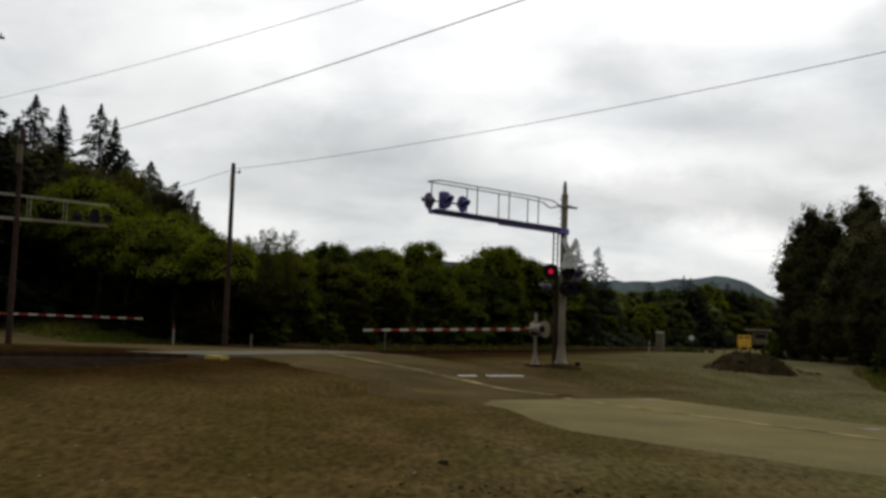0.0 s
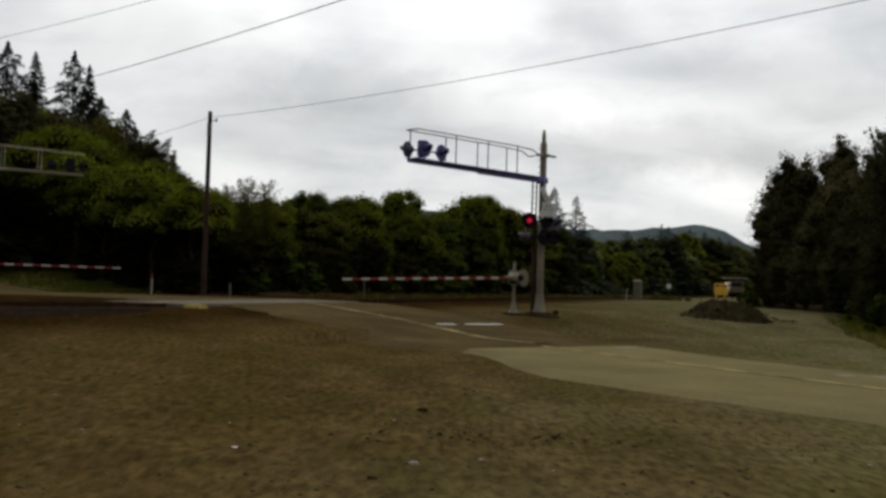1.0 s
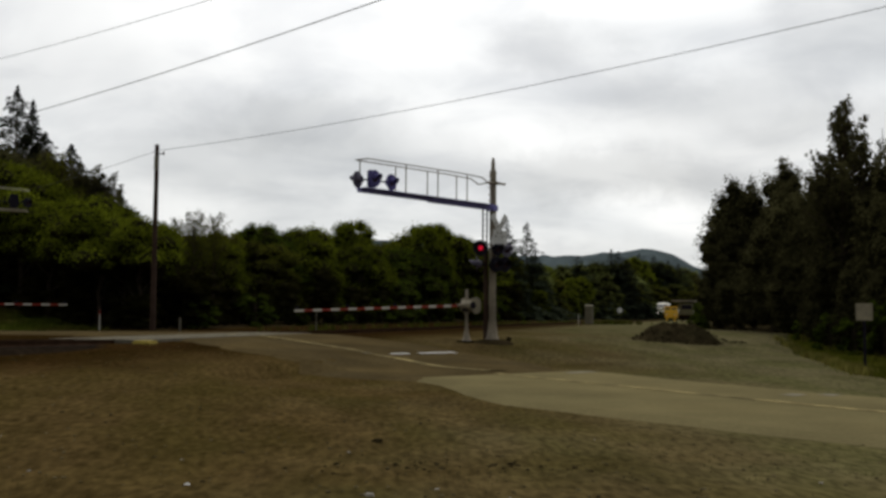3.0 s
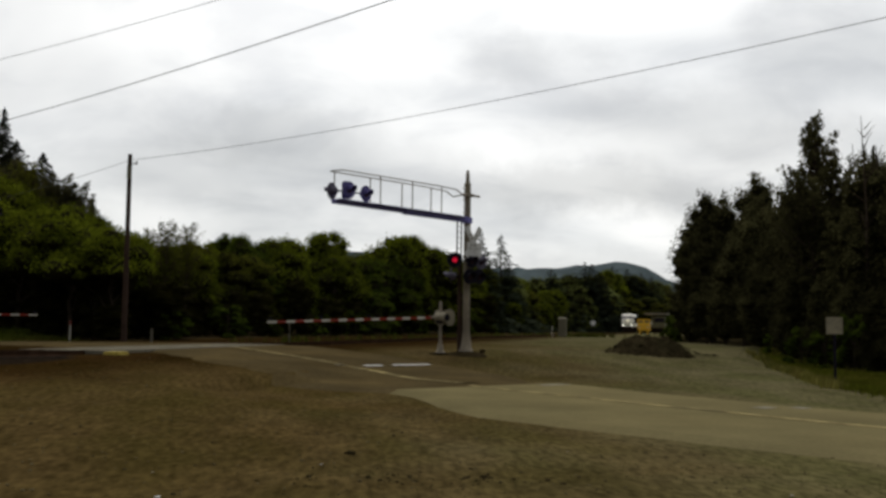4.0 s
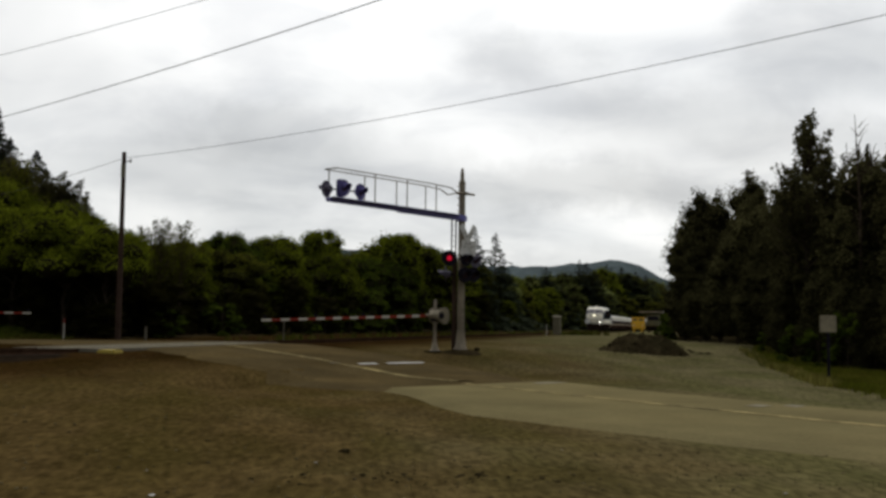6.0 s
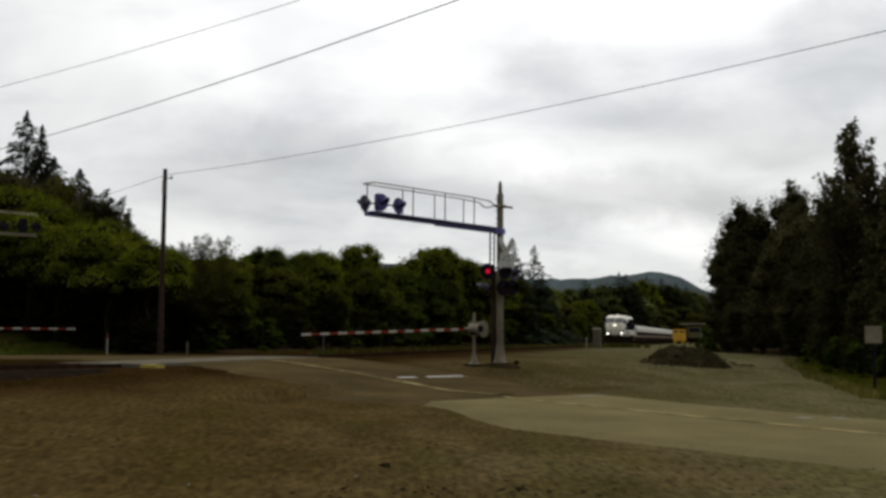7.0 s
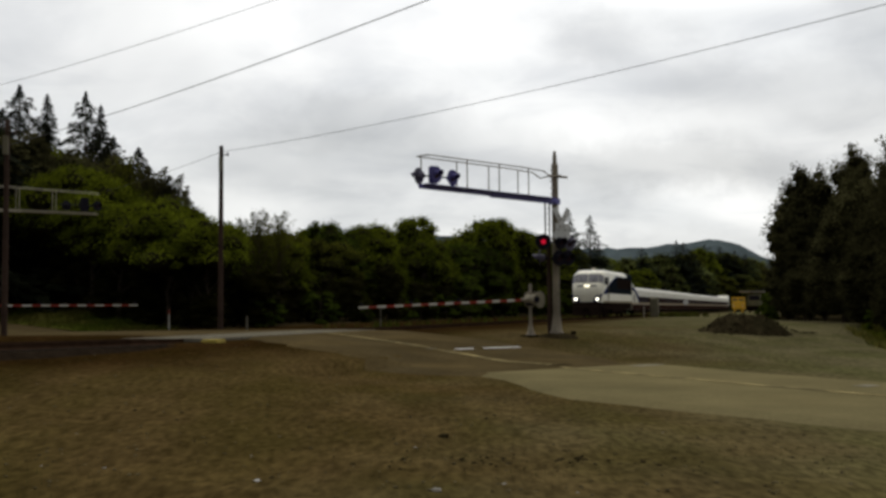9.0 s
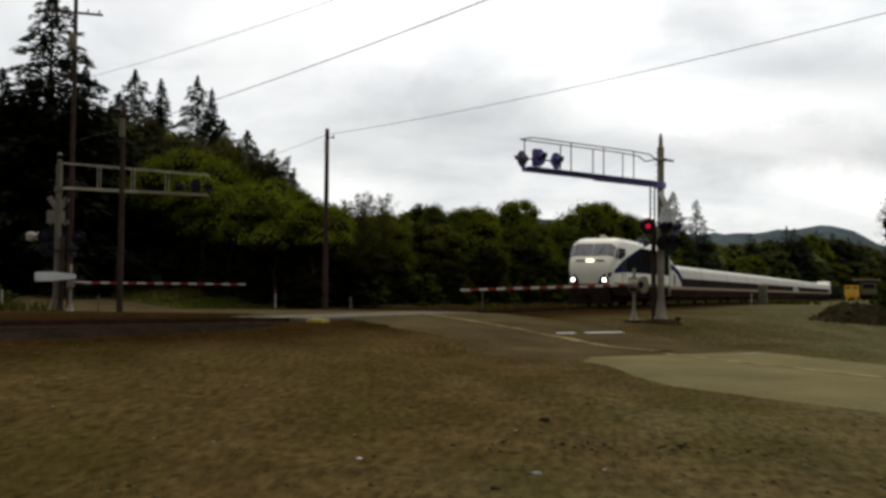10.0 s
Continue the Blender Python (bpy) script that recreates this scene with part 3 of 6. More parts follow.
def build_track():
    tr = thing("railway_track", "rusty single railway track on dark ballast", "railway track", kind="structure")
    bed = [(-4.4, -1.2), (-3.8, -0.7), (-1.9, -0.185), (1.9, -0.185), (3.1, -0.72), (3.6, -1.2)]
    part("ballast_bed", sweep(bed, -40, 41.5, 1.5, RAIL_Z), M_BALLAST, tr, "dark crushed-stone ballast")
    low = [(-3.4, -0.9), (-3.0, -0.4), (-1.9, -0.185), (1.9, -0.185), (2.9, -0.4), (3.4, -0.9)]
    part("ballast_bed", sweep(low, 53.5, 420, 3.0, RAIL_Z), M_BALLAST, tr, "dark crushed-stone ballast")
    rail = [(-0.07, -0.17), (0.07, -0.17), (0.07, -0.155), (0.012, -0.13), (0.012, -0.045), (0.037, -0.035), (0.037, 0), (-0.037, 0), (-0.037, -0.035),
            (-0.012, -0.045), (-0.012, -0.13), (-0.07, -0.155)]
    for side in (-0.755, 0.755):
        part("rail", sweep([(p + side, h) for p, h in rail], -40, 420, 4.0, RAIL_Z + 0.004), M_RAIL, tr, "rusty steel rail")
    tie = Build().box((0, 0, 0), (2.6, 0.23, 0.17)).mesh("tie", M_TIE)
    rest = Build()
    for i in range(int(460 / 0.55)):
        s = -40 + i * 0.55
        x, y, a = on_track(s)
        if abs(un(x, y)[1] - 0.2) < 7:
            continue
        if 0 < s < 120:
            part("tie", tie, M_TIE, tr, at=pose(x, y, RAIL_Z - 0.245 + grade(s), 0, 0, -math.degrees(a)))
        else:
            rest.box((x, y, RAIL_Z - 0.245 + grade(s)), (2.6, 0.23, 0.17), Matrix.Rotation(-a, 3, "Z"))
    tagged(part("ties", rest, M_TIE, tr, "dark timber ties"), kind="stuff")
    # concrete panels of the crossing between and beside the rails
    for i in range(6):
        s = 36.6 + i * 2.45
        for p, w in ((0.0, 1.34), (1.22, 0.78), (-1.22, 0.78)):
            x, y, a = on_track(s + 1.2, p)
            part("crossing_panel", Build().box((0, 0, 0), (w, 2.41, 0.16)).mesh("crossing_panel", M_PANEL, bevel=0.015), M_PANEL, tr,
                 at=pose(x, y, RAIL_Z - 0.075, 0, 0, -math.degrees(a)))
    x, y, a = on_track(36.6, 1.95)
    part("panel_end", Build().prism([(-0.3, -0.3, -0.2), (0.3, -0.3, -0.2), (0.3, 0.3, -0.2), (-0.3, 0.3, -0.2)], (0, 0, 0.21)).mesh("panel_end", M_YPAINT, bevel=0.04),
         M_YPAINT, tr, "yellow painted end of the crossing panels", at=pose(x, y, RAIL_Z - 0.02, 0, 0, -math.degrees(a)))


build_ground()
build_road()
build_track()


# ---- crossing signals ----
def signal_head(parent, at, lit=False, mat=None):
    """A round black target with a hooded lens; it faces +y of the given pose."""
    head = part("signal_head", Build().tube((0, 0, 0), (0, 0.03, 0), 0.33, 0.33, 24).tube((0, 0, 0), (0, -0.20, 0), 0.17, 0.13, 16), mat or M_BLACK, parent, "round dark signal target", at=at)
    n, vs, fs = 14, [], []
    for i in range(n + 1):
        t = math.pi * (-0.08 + 1.16 * i / n)
        for r, d in ((0.16, 0.03), (0.165, 0.34), (0.155, 0.34), (0.15, 0.03)):
            vs.append((r * math.cos(t), d - (0.1 if d > 0.1 else 0) * (1 - math.sin(t)), r * math.sin(t)))
    for i in range(n):
        fs += [(i * 4 + j, i * 4 + (j + 1) % 4, i * 4 + 4 + (j + 1) % 4, i * 4 + 4 + j) for j in range(4)]
    part("hood", Build().add(vs, fs), mat or M_BLACK, head, smooth=True)
    part("lens", Build().tube((0, 0.025, 0), (0, 0.055, 0), 0.105 if lit else 0.15, 0.09 if lit else 0.13, 20), M_LIT if lit else M_LENS, head, "lit red lens" if lit else "dark red lens")
    return head


def cantilever(label, m, length, lit, rise=0.0, top=7.42, drop=0.0, thick=1.0):
    """A mast with an arm along +x; the traffic that it warns comes from +y."""
    # far mast in a darker grey: the view's dim left edge put into its colour
    metal = M_ALU if lit else M_GREYPOST
    bar = M_ALU if lit else M_PALE_STEEL
    sheet = M_SIGNWHITE if lit else M_CONCRETE
    t = thing("cantilever_signal", label, "crossing signal", m, "crossing signals")
    foot = []
    for r, z in ((0.95, -0.12), (0.72, 0.03), (0.45, 0.09), (0.05, 0.10)):
        foot += [(r * (1 + 0.3 * noise.noise((2 * math.cos(i), 2 * math.sin(i), 3))) * math.cos(2 * math.pi * i / 20), r * (1 + 0.3 * noise.noise((2 * math.sin(i), i * 0.7, 3))) * math.sin(2 * math.pi * i / 20), z + 0.04 * noise.noise((i, r * 5, 1))) for i in range(20)]
    part("base", Build().add(foot, [(j * 20 + i, j * 20 + (i + 1) % 20, j * 20 + 20 + (i + 1) % 20, j * 20 + 20 + i) for j in range(3) for i in range(20)] + [tuple(range(60, 80))]), M_DIRT, t, "earth heaped round the footing", smooth=True)
    for x, y, k in ((-0.75, 0.25, 0.16), (-0.95, 0.0, 0.13), (-0.45, 0.5, 0.12)) if lit else ():
        part("footing_block", Build().box((x, y, 0.10), (k * 1.5, k * 1.2, k), Matrix.Rotation(x * 3, 3, "Z")), M_DIRT, t, "dark broken block at the foot", bevel=0.03)
    part("mast", Build().lathe([(0.30, 0.08), (0.30, 0.13), (0.24, 0.2), (0.20, 0.55), (0.155, 0.9), (0.15, 1.2), (0.14, top - 0.27), (0.15, top - 0.26), (0.15, top - 0.22), (0.09, top - 0.2), *([(0.085, top + 0.2), (0.07, top + 0.22), (0.06, top + 0.36), (0.02, top + 0.4)] if lit else [(0.12, top), (0.02, top + 0.04)])], n=20), metal, t,
         "grey metal mast with flared base", smooth=True)
    beam_z = 5.70
    beam = Build()
    z1 = beam_z + rise
    x2, zm = length * 0.5 + 0.1, beam_z + rise / 2
    beam.prism([(0.1, -0.14, beam_z - 0.14 * thick), (0.1, 0.14, beam_z - 0.14 * thick), (0.1, 0.14, beam_z + 0.045), (0.1, -0.14, beam_z + 0.045)], (length * 0.5, 0, rise * 0.5))
    beam.prism([(x2, -0.10, zm - 0.10 * thick), (x2, 0.10, zm - 0.10 * thick), (x2, 0.10, zm + 0.035), (x2, -0.10, zm + 0.035)], (length * 0.5 + 0.1, 0, rise * 0.5))
    part("arm", beam, M_BEAM if lit else bar, t, "two-part hollow arm", bevel=0.015)
    wide = 0.33 if lit else 0.15
    part("walkway", Build().prism([(0.3, -wide, beam_z + 0.05), (0.3, wide, beam_z + 0.05), (0.3, wide, beam_z + 0.075), (0.3, -wide, beam_z + 0.075)], (length - 0.2, 0, rise)), M_BEAM if lit else bar, t, "narrow walkway along the arm")
    part("arm_collar", Build().box((0, 0, beam_z - 0.05), (0.34, 0.34, 0.26)), M_BEAM if lit else metal, t, bevel=0.03)
    end_h = 1.17 if lit else 1.02
    high = lambda k: 1.17 + (end_h - 1.17) * k
    half = 0.33 if lit else 0.28
    rr = 0.026 if lit else 0.013
    for side in (-half, half):
        pts = [(0.12, side * 0.5, beam_z + 1.05), (0.55, side, beam_z + 0.95), (0.95, side, beam_z + 1.15)] if lit else [(0.12, side * 0.5, beam_z + 1.17)]
        pts += [(length * k, side, beam_z + high(k) + rise * k) for k in (0.3, 0.5, 0.75, 1.0)]
        part("handrail", Build().path(pts, rr), bar, t, "thin metal handrail")
        for k in (0.26, 0.49, 0.73, 0.985) if lit else (0.26, 0.49, 0.73):
            if k > 0.9 and side > 0:
                continue
            x = min(length * k, length - 0.02)
            part("rail_post", Build().tube((x, side, beam_z + 0.05 + rise * k), (x, side, beam_z + high(k) + rise * k), rr, n=6), bar, t)
    part("end_rail", Build().path([(length, -half, beam_z + end_h + rise), (length + 0.22, -0.15, beam_z + end_h + rise - 0.03), (length + 0.22, 0.15, beam_z + end_h + rise - 0.03), (length, half, beam_z + end_h + rise)], rr), bar, t, "rail across the arm's end")
    if lit:
        for z in (6.5, 6.2, 5.95, 7.0):
            part("step_bolt", Build().tube((0.1, 0.05, z), (0.32, 0.05, z), 0.02, n=6), metal, t)
        part("crossarm", Build().tube((-0.62, 0.1, 6.72), (0.45, 0.1, 6.72), 0.05, n=8).box((0, 0.06, 6.72), (0.36, 0.3, 0.12)), metal, t, "short crossarm with conduit")
    # lamp heads at the arm's end, and on the mast
    for x, y, z, turn in ((length + 0.12, -0.16, 0.40, 200), (length - 0.42, 0.2, 0.46, 10), (length - 1.22, 0.2, 0.38, 14)):
        signal_head(t, pose(x, y, beam_z + rise + z, 0, 0, turn) @ Matrix.Scale(0.98 if lit else 0.75, 4), False, (M_HEADGREY if turn > 90 else M_HEAD) if lit else None)
    part("lamp_bracket", Build().tube((length - 1.6, 0, beam_z + rise + 0.40), (length + 0.05, 0, beam_z + rise + 0.40), 0.03, n=8), M_BLACK, t, "black lamp bracket")
    part("lamp_box", Build().box((length - 0.42, 0.05, beam_z + rise + 0.46), (0.36, 0.26, 0.66)), M_HEAD if lit else M_BLACK, t, "dark blue lamp box", bevel=0.04)
    part("lamp_bracket", Build().tube((-0.6, 0.22, 3.90 - drop), (0.98, 0.22, 3.90 - drop), 0.035, n=8), M_BLACK, t)
    part("lamp_bracket", Build().tube((-0.6, -0.22, 3.26 - drop), (0.6, -0.22, 3.26 - drop), 0.035, n=8), M_BLACK, t)
    for x, y, z, turn, on in ((0.98, 0.30, 3.90, -38, lit), (-0.52, 0.30, 3.90, 0, False), (0.08, 0.36, 3.92, 0, False), (0.62, -0.3, 3.26, -133, False), (-0.52, -0.3, 3.30, 180, False), (-0.42, 0.3, 3.26, -10, False), (0.12, 0.34, 3.24, -20, False)):
        signal_head(t, pose(x, y, z - drop, 0, 0, turn), on, M_HEADGREY if lit and ((x, y) == (-0.52, 0.30) or turn == -133) else None)
    if not lit:
        for x, y in ((-1.0, 0.95), (-0.65, 0.55)):
            part("lamp_back", Build().lathe([(0.05, 0), (0.20, 0.06), (0.23, 0.3), (0.15, 0.42), (0.03, 0.44)], (x, y, 3.25), 14), M_PALE_STEEL, t, "pale rounded back of a lamp", smooth=True)
        part("lamp_bracket", Build().tube((0, 0, 3.4), (-1.0, 0.95, 3.4), 0.03, n=8), M_BLACK, t)
    part("conduit_post", Build().tube((0.16, -0.25, 0.0), (0.16, -0.25, 3.9 - drop), 0.10, n=12), M_POLE, t, "dark brown conduit post")
    # ladder on the road side of the mast
    lad = Build()
    for x in (0.34, 0.58):
        lad.tube((x, 0.0, 4.1), (x, 0.0, 5.62), 0.036, n=6)
    for i in range(7):
        lad.tube((0.34, 0, 4.2 + i * 0.23), (0.56, 0, 4.2 + i * 0.23), 0.012, n=6)
    part("ladder", lad, M_BLACK, t, "dark steel ladder")
    for turn in (56, -56):
        b = part("crossbuck_blade", Build().box((0, 0.24, 0), (1.5, 0.012, 0.27)).mesh("crossbuck_blade", sheet, bevel=0.004), sheet, t, "white crossbuck blade",
                 at=pose(0.08, 0.22 if turn > 0 else 0.236, 4.70, 0, turn, 0))
        for k in (-0.34, -0.17, 0.17, 0.34):
            part("letter_bar", Build().box((k, 0.2495, 0), (0.07, 0.004, 0.09)), M_GREYPOST, b, "dark bar of lettering")
    part("sign_plate", Build().box((0.0, 0.45, 4.40), (0.85, 0.012, 0.6)), sheet, t, "small white plate below the crossbuck")
    for k in (-0.2, 0.0):
        part("letter_bar", Build().box((-0.1 + k, 0.459, 4.40), (0.06, 0.004, 0.14)), M_GREYPOST, t, "dark bar of lettering")
    part("bell", Build().lathe([(0.05, 0), (0.13, 0.02), (0.11, 0.1), (0.04, 0.16)], (0, 0, 7.2)), metal, t, smooth=True)
    return t


def crossing_gate(label, m, length, droop, pale):
    """A gate whose lowered arm lies along +x; the counterweight is behind it."""
    t = thing("crossing_gate", label, "crossing gate", m, "crossing gates")
    GZ = 1.36 if pale else 1.52
    part("post", Build().lathe([(0.22, 0), (0.22, 0.05), (0.15, 0.12), (0.09, 0.42), (0.065, 0.6), (0.065, 2.15), (0.03, 2.2)], n=14), M_ALU, t, "grey post with cast base", smooth=True)
    part("footing", Build().box((0.02, 0, 0.0), (0.6, 0.6, 0.08)), M_DIRT, t)
    part("mechanism", Build().box((0.0, 0.0, GZ - 0.04), (0.30, 0.40, 0.42)), M_BLACK if not pale else M_ALU, t, "gate motor box", bevel=0.05)
    back = -1.5 if pale else -0.62
    CZ = GZ + (0.22 if pale else 0.0)
    tall = 0.72 if pale else 1.0
    plate = [(0.16, 0.27, CZ + 0.2 * tall), (0.16, 0.27, CZ - 0.06), (back * 0.6, 0.27, CZ - 0.26 * tall), (back, 0.27, CZ - 0.26 * tall), (back, 0.27, CZ + 0.3 * tall), (back * 0.6, 0.27, CZ + 0.34 * tall)]
    if not pale:
        plate = [(0.05, 0.27, CZ + 0.28), (-0.30, 0.27, CZ + 0.36), (-0.46, 0.27, CZ + 0.28), (-0.52, 0.27, CZ + 0.1), (-0.52, 0.27, CZ - 0.18), (-0.40, 0.27, CZ - 0.34), (-0.16, 0.27, CZ - 0.36), (0.05, 0.27, CZ - 0.22)]
        part("gear_cover", Build().tube((-0.02, -0.2, CZ), (-0.02, 0.37, CZ), 0.22, 0.20, 18), M_WEIGHT, t, "round weathered gear cover")
        part("gear_hub", Build().tube((-0.02, 0.36, CZ), (-0.02, 0.40, CZ), 0.15, 0.14, 16), M_BLACK, t, "dark hub")
    for y in (0, -0.61):
        part("counterweight_arm", Build().prism([(a, b + y, c) for a, b, c in plate], (0, 0.07, 0)), M_SIGNWHITE if pale else M_WEIGHT, t, "pale counterweight plate", bevel=0.02)
    arm = part("arm", Build().tube((0.1, 0, GZ), (0.55, 0, GZ), 0.06, n=10), M_ALU, t, "striped gate arm")
    k = int(round((length - 0.5) / 0.41))
    step = (length - 0.5) / k
    for i in range(k):
        a, b = 0.5 + i * step, 0.5 + (i + 1) * step
        za, zb = GZ - droop * (a / length), GZ - droop * (b / length)
        h = (0.042 if pale else 0.050) - 0.014 * i / k
        bl = Build().prism([(a, -0.025, za - h), (a, 0.025, za - h), (a, 0.025, za + h), (a, -0.025, za + h)], (b - a, 0, zb - za))
        part("stripe", bl, M_WHITEBAND if (i + k) % 2 else M_REDBAND, arm, "red band" if (i + k) % 2 == 0 else "white band")
    for f in (0.45, 0.72, 0.985):
        part("arm_lamp", Build().box((length * f, 0, GZ - droop * f + 0.12), (0.10, 0.12, 0.14)), M_BLACK, arm, "small gate lamp", bevel=0.02)
    return t


NEAR_MAST, FAR_MAST = (5.10, 44.0), (-22.0, 46.2)
cantilever("grey cantilever crossing signal with lit red lamp and crossbuck", pose(*NEAR_MAST, 0.53, 0, 0, -143.1), 6.88, True, 0.16)
cantilever("pale cantilever crossing signal seen from behind beyond the track", pose(*FAR_MAST, 0.60, 0, 0, 36.9), 6.9, False, 0.05, 7.0, 0.45, 0.35)
crossing_gate("lowered red and white striped gate before the track", pose(4.0, 43.9, 0.52, 0, 0, -143.1), 8.55, 0.30, False)
crossing_gate("lowered red and white striped gate beyond the track", pose(-21.2, 45.9, 0.60, 0, 0, 36.9), 8.4, 0.0, True)


# ---- poles, wires, posts, signs ----
def at_az(az, d, z=None):
    x, y = d * math.sin(radians(az)), d * math.cos(radians(az))
    return (x, y, ground_z(x, y) if z is None else z)


def utility_pole(label, az, d, top, arm=False, thin=1.0):
    x, y, z = at_az(az, d)
    t = thing("utility_pole", label, "utility pole", pose(x, y, z - 0.1))
    part("pole", Build().tube((0, 0, 0), (0, 0, top - z), 0.17 * thin, 0.12 * thin, 12), M_POLE, t, smooth=True)
    h = top - z
    if arm:
        part("crossarm", Build().box((0, 0.14, h - 0.8), (3.0, 0.10, 0.13), Matrix.Rotation(radians(25), 3, "Z")), M_POLE, t, "timber crossarm")
        for k in (-1.35, -0.7, 0.7, 1.35):
            q = Matrix.Rotation(radians(25), 3, "Z") @ Vector((k, 0.14, 0))
            part("insulator", Build().lathe([(0.03, 0), (0.06, 0.1), (0.06, 0.14), (0.03, 0.22)], (q.x, q.y, h - 0.73), 8), M_ALU, t)
        part("transformer", Build().lathe([(0.2, 0), (0.25, 0.05), (0.25, 0.8), (0.15, 0.95)], (0.05, -0.42, h - 3.2), 12), M_CABINET, t, "grey can transformer", smooth=True)
    else:
        part("bracket", Build().box((0.2, -0.1, h - 0.55), (0.5, 0.05, 0.05)).tube((0.4, -0.1, h - 0.62), (0.4, -0.1, h - 0.42), 0.05, n=8), M_POLE, t)
        part("crosspiece", Build().box((0, -0.16, h - 1.1), (0.22, 0.08, 0.8)), M_CABINET, t, "grey fitting near the top")
    return t


utility_pole("dark weathered timber utility pole beside the road", -11.6, 63.0, 11.55)
utility_pole("tall timber utility pole with crossarm and transformer", -24.85, 66.0, 19.2, True)
utility_pole("bare weathered timber pole behind the far signal", -22.35, 47.5, 9.9, thin=0.8)


def wire(label, a, b, sag, r=0.018):
    a, b = Vector(a), Vector(b)
    vs, fs, n, m = [], [], 28, 6
    side = (b - a).cross(Vector((0, 0, 1))).normalized()
    for i in range(n + 1):
        k = i / n
        p = a.lerp(b, k) - Vector((0, 0, 4 * sag * k * (1 - k)))
        vs += [p + (side * math.cos(2 * math.pi * q / m) + Vector((0, 0, 1)) * math.sin(2 * math.pi * q / m)) * r for q in range(m)]
    fs = [(i * m + q, i * m + (q + 1) % m, (i + 1) * m + (q + 1) % m, (i + 1) * m + q) for i in range(n) for q in range(m)]
    tagged(part("overhead_wire", Build().add(vs, fs), M_WIRE, None), label, "wire", "overhead wires")


wire("thin dark overhead wire from the pole over the road", (-12.6, 61.7, 11.1), (27, 16.0, 11.8), 0.8, 0.013)
wire("thin dark overhead wire into the trees", (-12.7, 61.8, 11.1), (-33, 88, 10.6), 0.3, 0.013)
wire("thin dark overhead wire crossing high over the lot", (-31, 68, 11.8), (14.5, 14.0, 11.8), 0.8, 0.017)
wire("faint dark overhead wire crossing high over the lot", (-34, 58.5, 12.5), (12, 14.5, 11.5), 1.1, 0.009)


def marker_post(label, az, d, h, base=None, red=True, white=False, wide=0.07):
    x, y, z = at_az(az, d, base)
    t = thing("marker_post", label, "marker post", pose(x, y, z), "marker posts")
    part("post", Build().box((0, 0, h / 2 - 0.1), (wide, 0.04, h + 0.2)), M_WHITEBAND if red or white else M_GREYPOST, t, bevel=0.01)
    if red:
        part("band", Build().box((0, 0, h - 0.14), (0.075, 0.045, 0.24)), M_REDBAND, t, "dark red band")
    return t


marker_post("slim white marker post with red top by the road", -14.26, 66.0, 1.40, 0.35)
marker_post("short pale marker post by the road", -10.2, 58.8, 0.78, red=False, wide=0.12)
marker_post("slim pale marker post beyond the gate", -3.0, 62.0, 1.2, red=False)
marker_post("slim white marker post by the far signal", -28.05, 52.0, 0.95, red=False, white=True)
marker_post("short white post beside the signal cabinet", 11.3, 119.0, 1.25, red=False, white=True)


marker_post("short dark post by the far road", -23.4, 51.0, 0.8, red=False)
wire("thin slack cable hanging from the far signal arm", (-19.6, 48.0, 6.2), (-20.2, 48.3, 1.2), 0.12, 0.012)


def signal_cabinet():
    x, y, z = at_az(11.86, 124.0)
    t = thing("signal_cabinet", "grey steel railway signal cabinet on the gravel", "cabinet", pose(x, y, z, 0, 0, -20) @ Matrix.Diagonal((0.78, 0.78, 1.0, 1.0)))
    part("body", Build().box((0, 0, 1.1), (1.15, 0.8, 2.1)), M_CABINET, t, bevel=0.03)
    part("roof", Build().prism([(-0.62, -0.45, 2.15), (0.62, -0.45, 2.15), (0.62, 0, 2.3), (-0.62, 0, 2.3)], (0, 0.02, 0)).prism([(-0.62, 0.45, 2.15), (0.62, 0.45, 2.15), (0.62, 0, 2.3), (-0.62, 0, 2.3)], (0, 0, 0.03)), M_CABINET, t)
    for k in (-0.28, 0.28):
        part("door", Build().box((k, -0.41, 1.15), (0.52, 0.03, 1.8)), M_CABINET, t, bevel=0.01)


def road_sign():
    x, y, z = at_az(25.85, 37.0)
    t = thing("road_sign", "dull beige back of a square road sign on a dark post", "sign", pose(x, y, z, 0, 0, -30))
    part("post", Build().box((0, 0, 0.95), (0.09, 0.06, 2.2)), M_BLACK, t, "dark post")
    part("plate", Build().box((0, -0.04, 1.98), (0.52, 0.012, 0.56)), M_WEIGHT, t, "dull beige sign plate", bevel=0.005)
    part("stiffener", Build().box((0, -0.01, 1.98), (0.45, 0.03, 0.05)), M_ALU, t)
    x, y, z = at_az(13.5, 165.0)
    t = thing("track_sign", "small round white track sign on a post", "sign", pose(x, y, z))
    part("post", Build().box((0, 0, 0.9), (0.08, 0.05, 1.9)), M_BLACK, t)
    part("disc", Build().tube((0, -0.05, 1.9), (0, -0.07, 1.9), 0.4, 0.4, 20), M_SIGNWHITE, t, "white disc")


signal_cabinet()
road_sign()


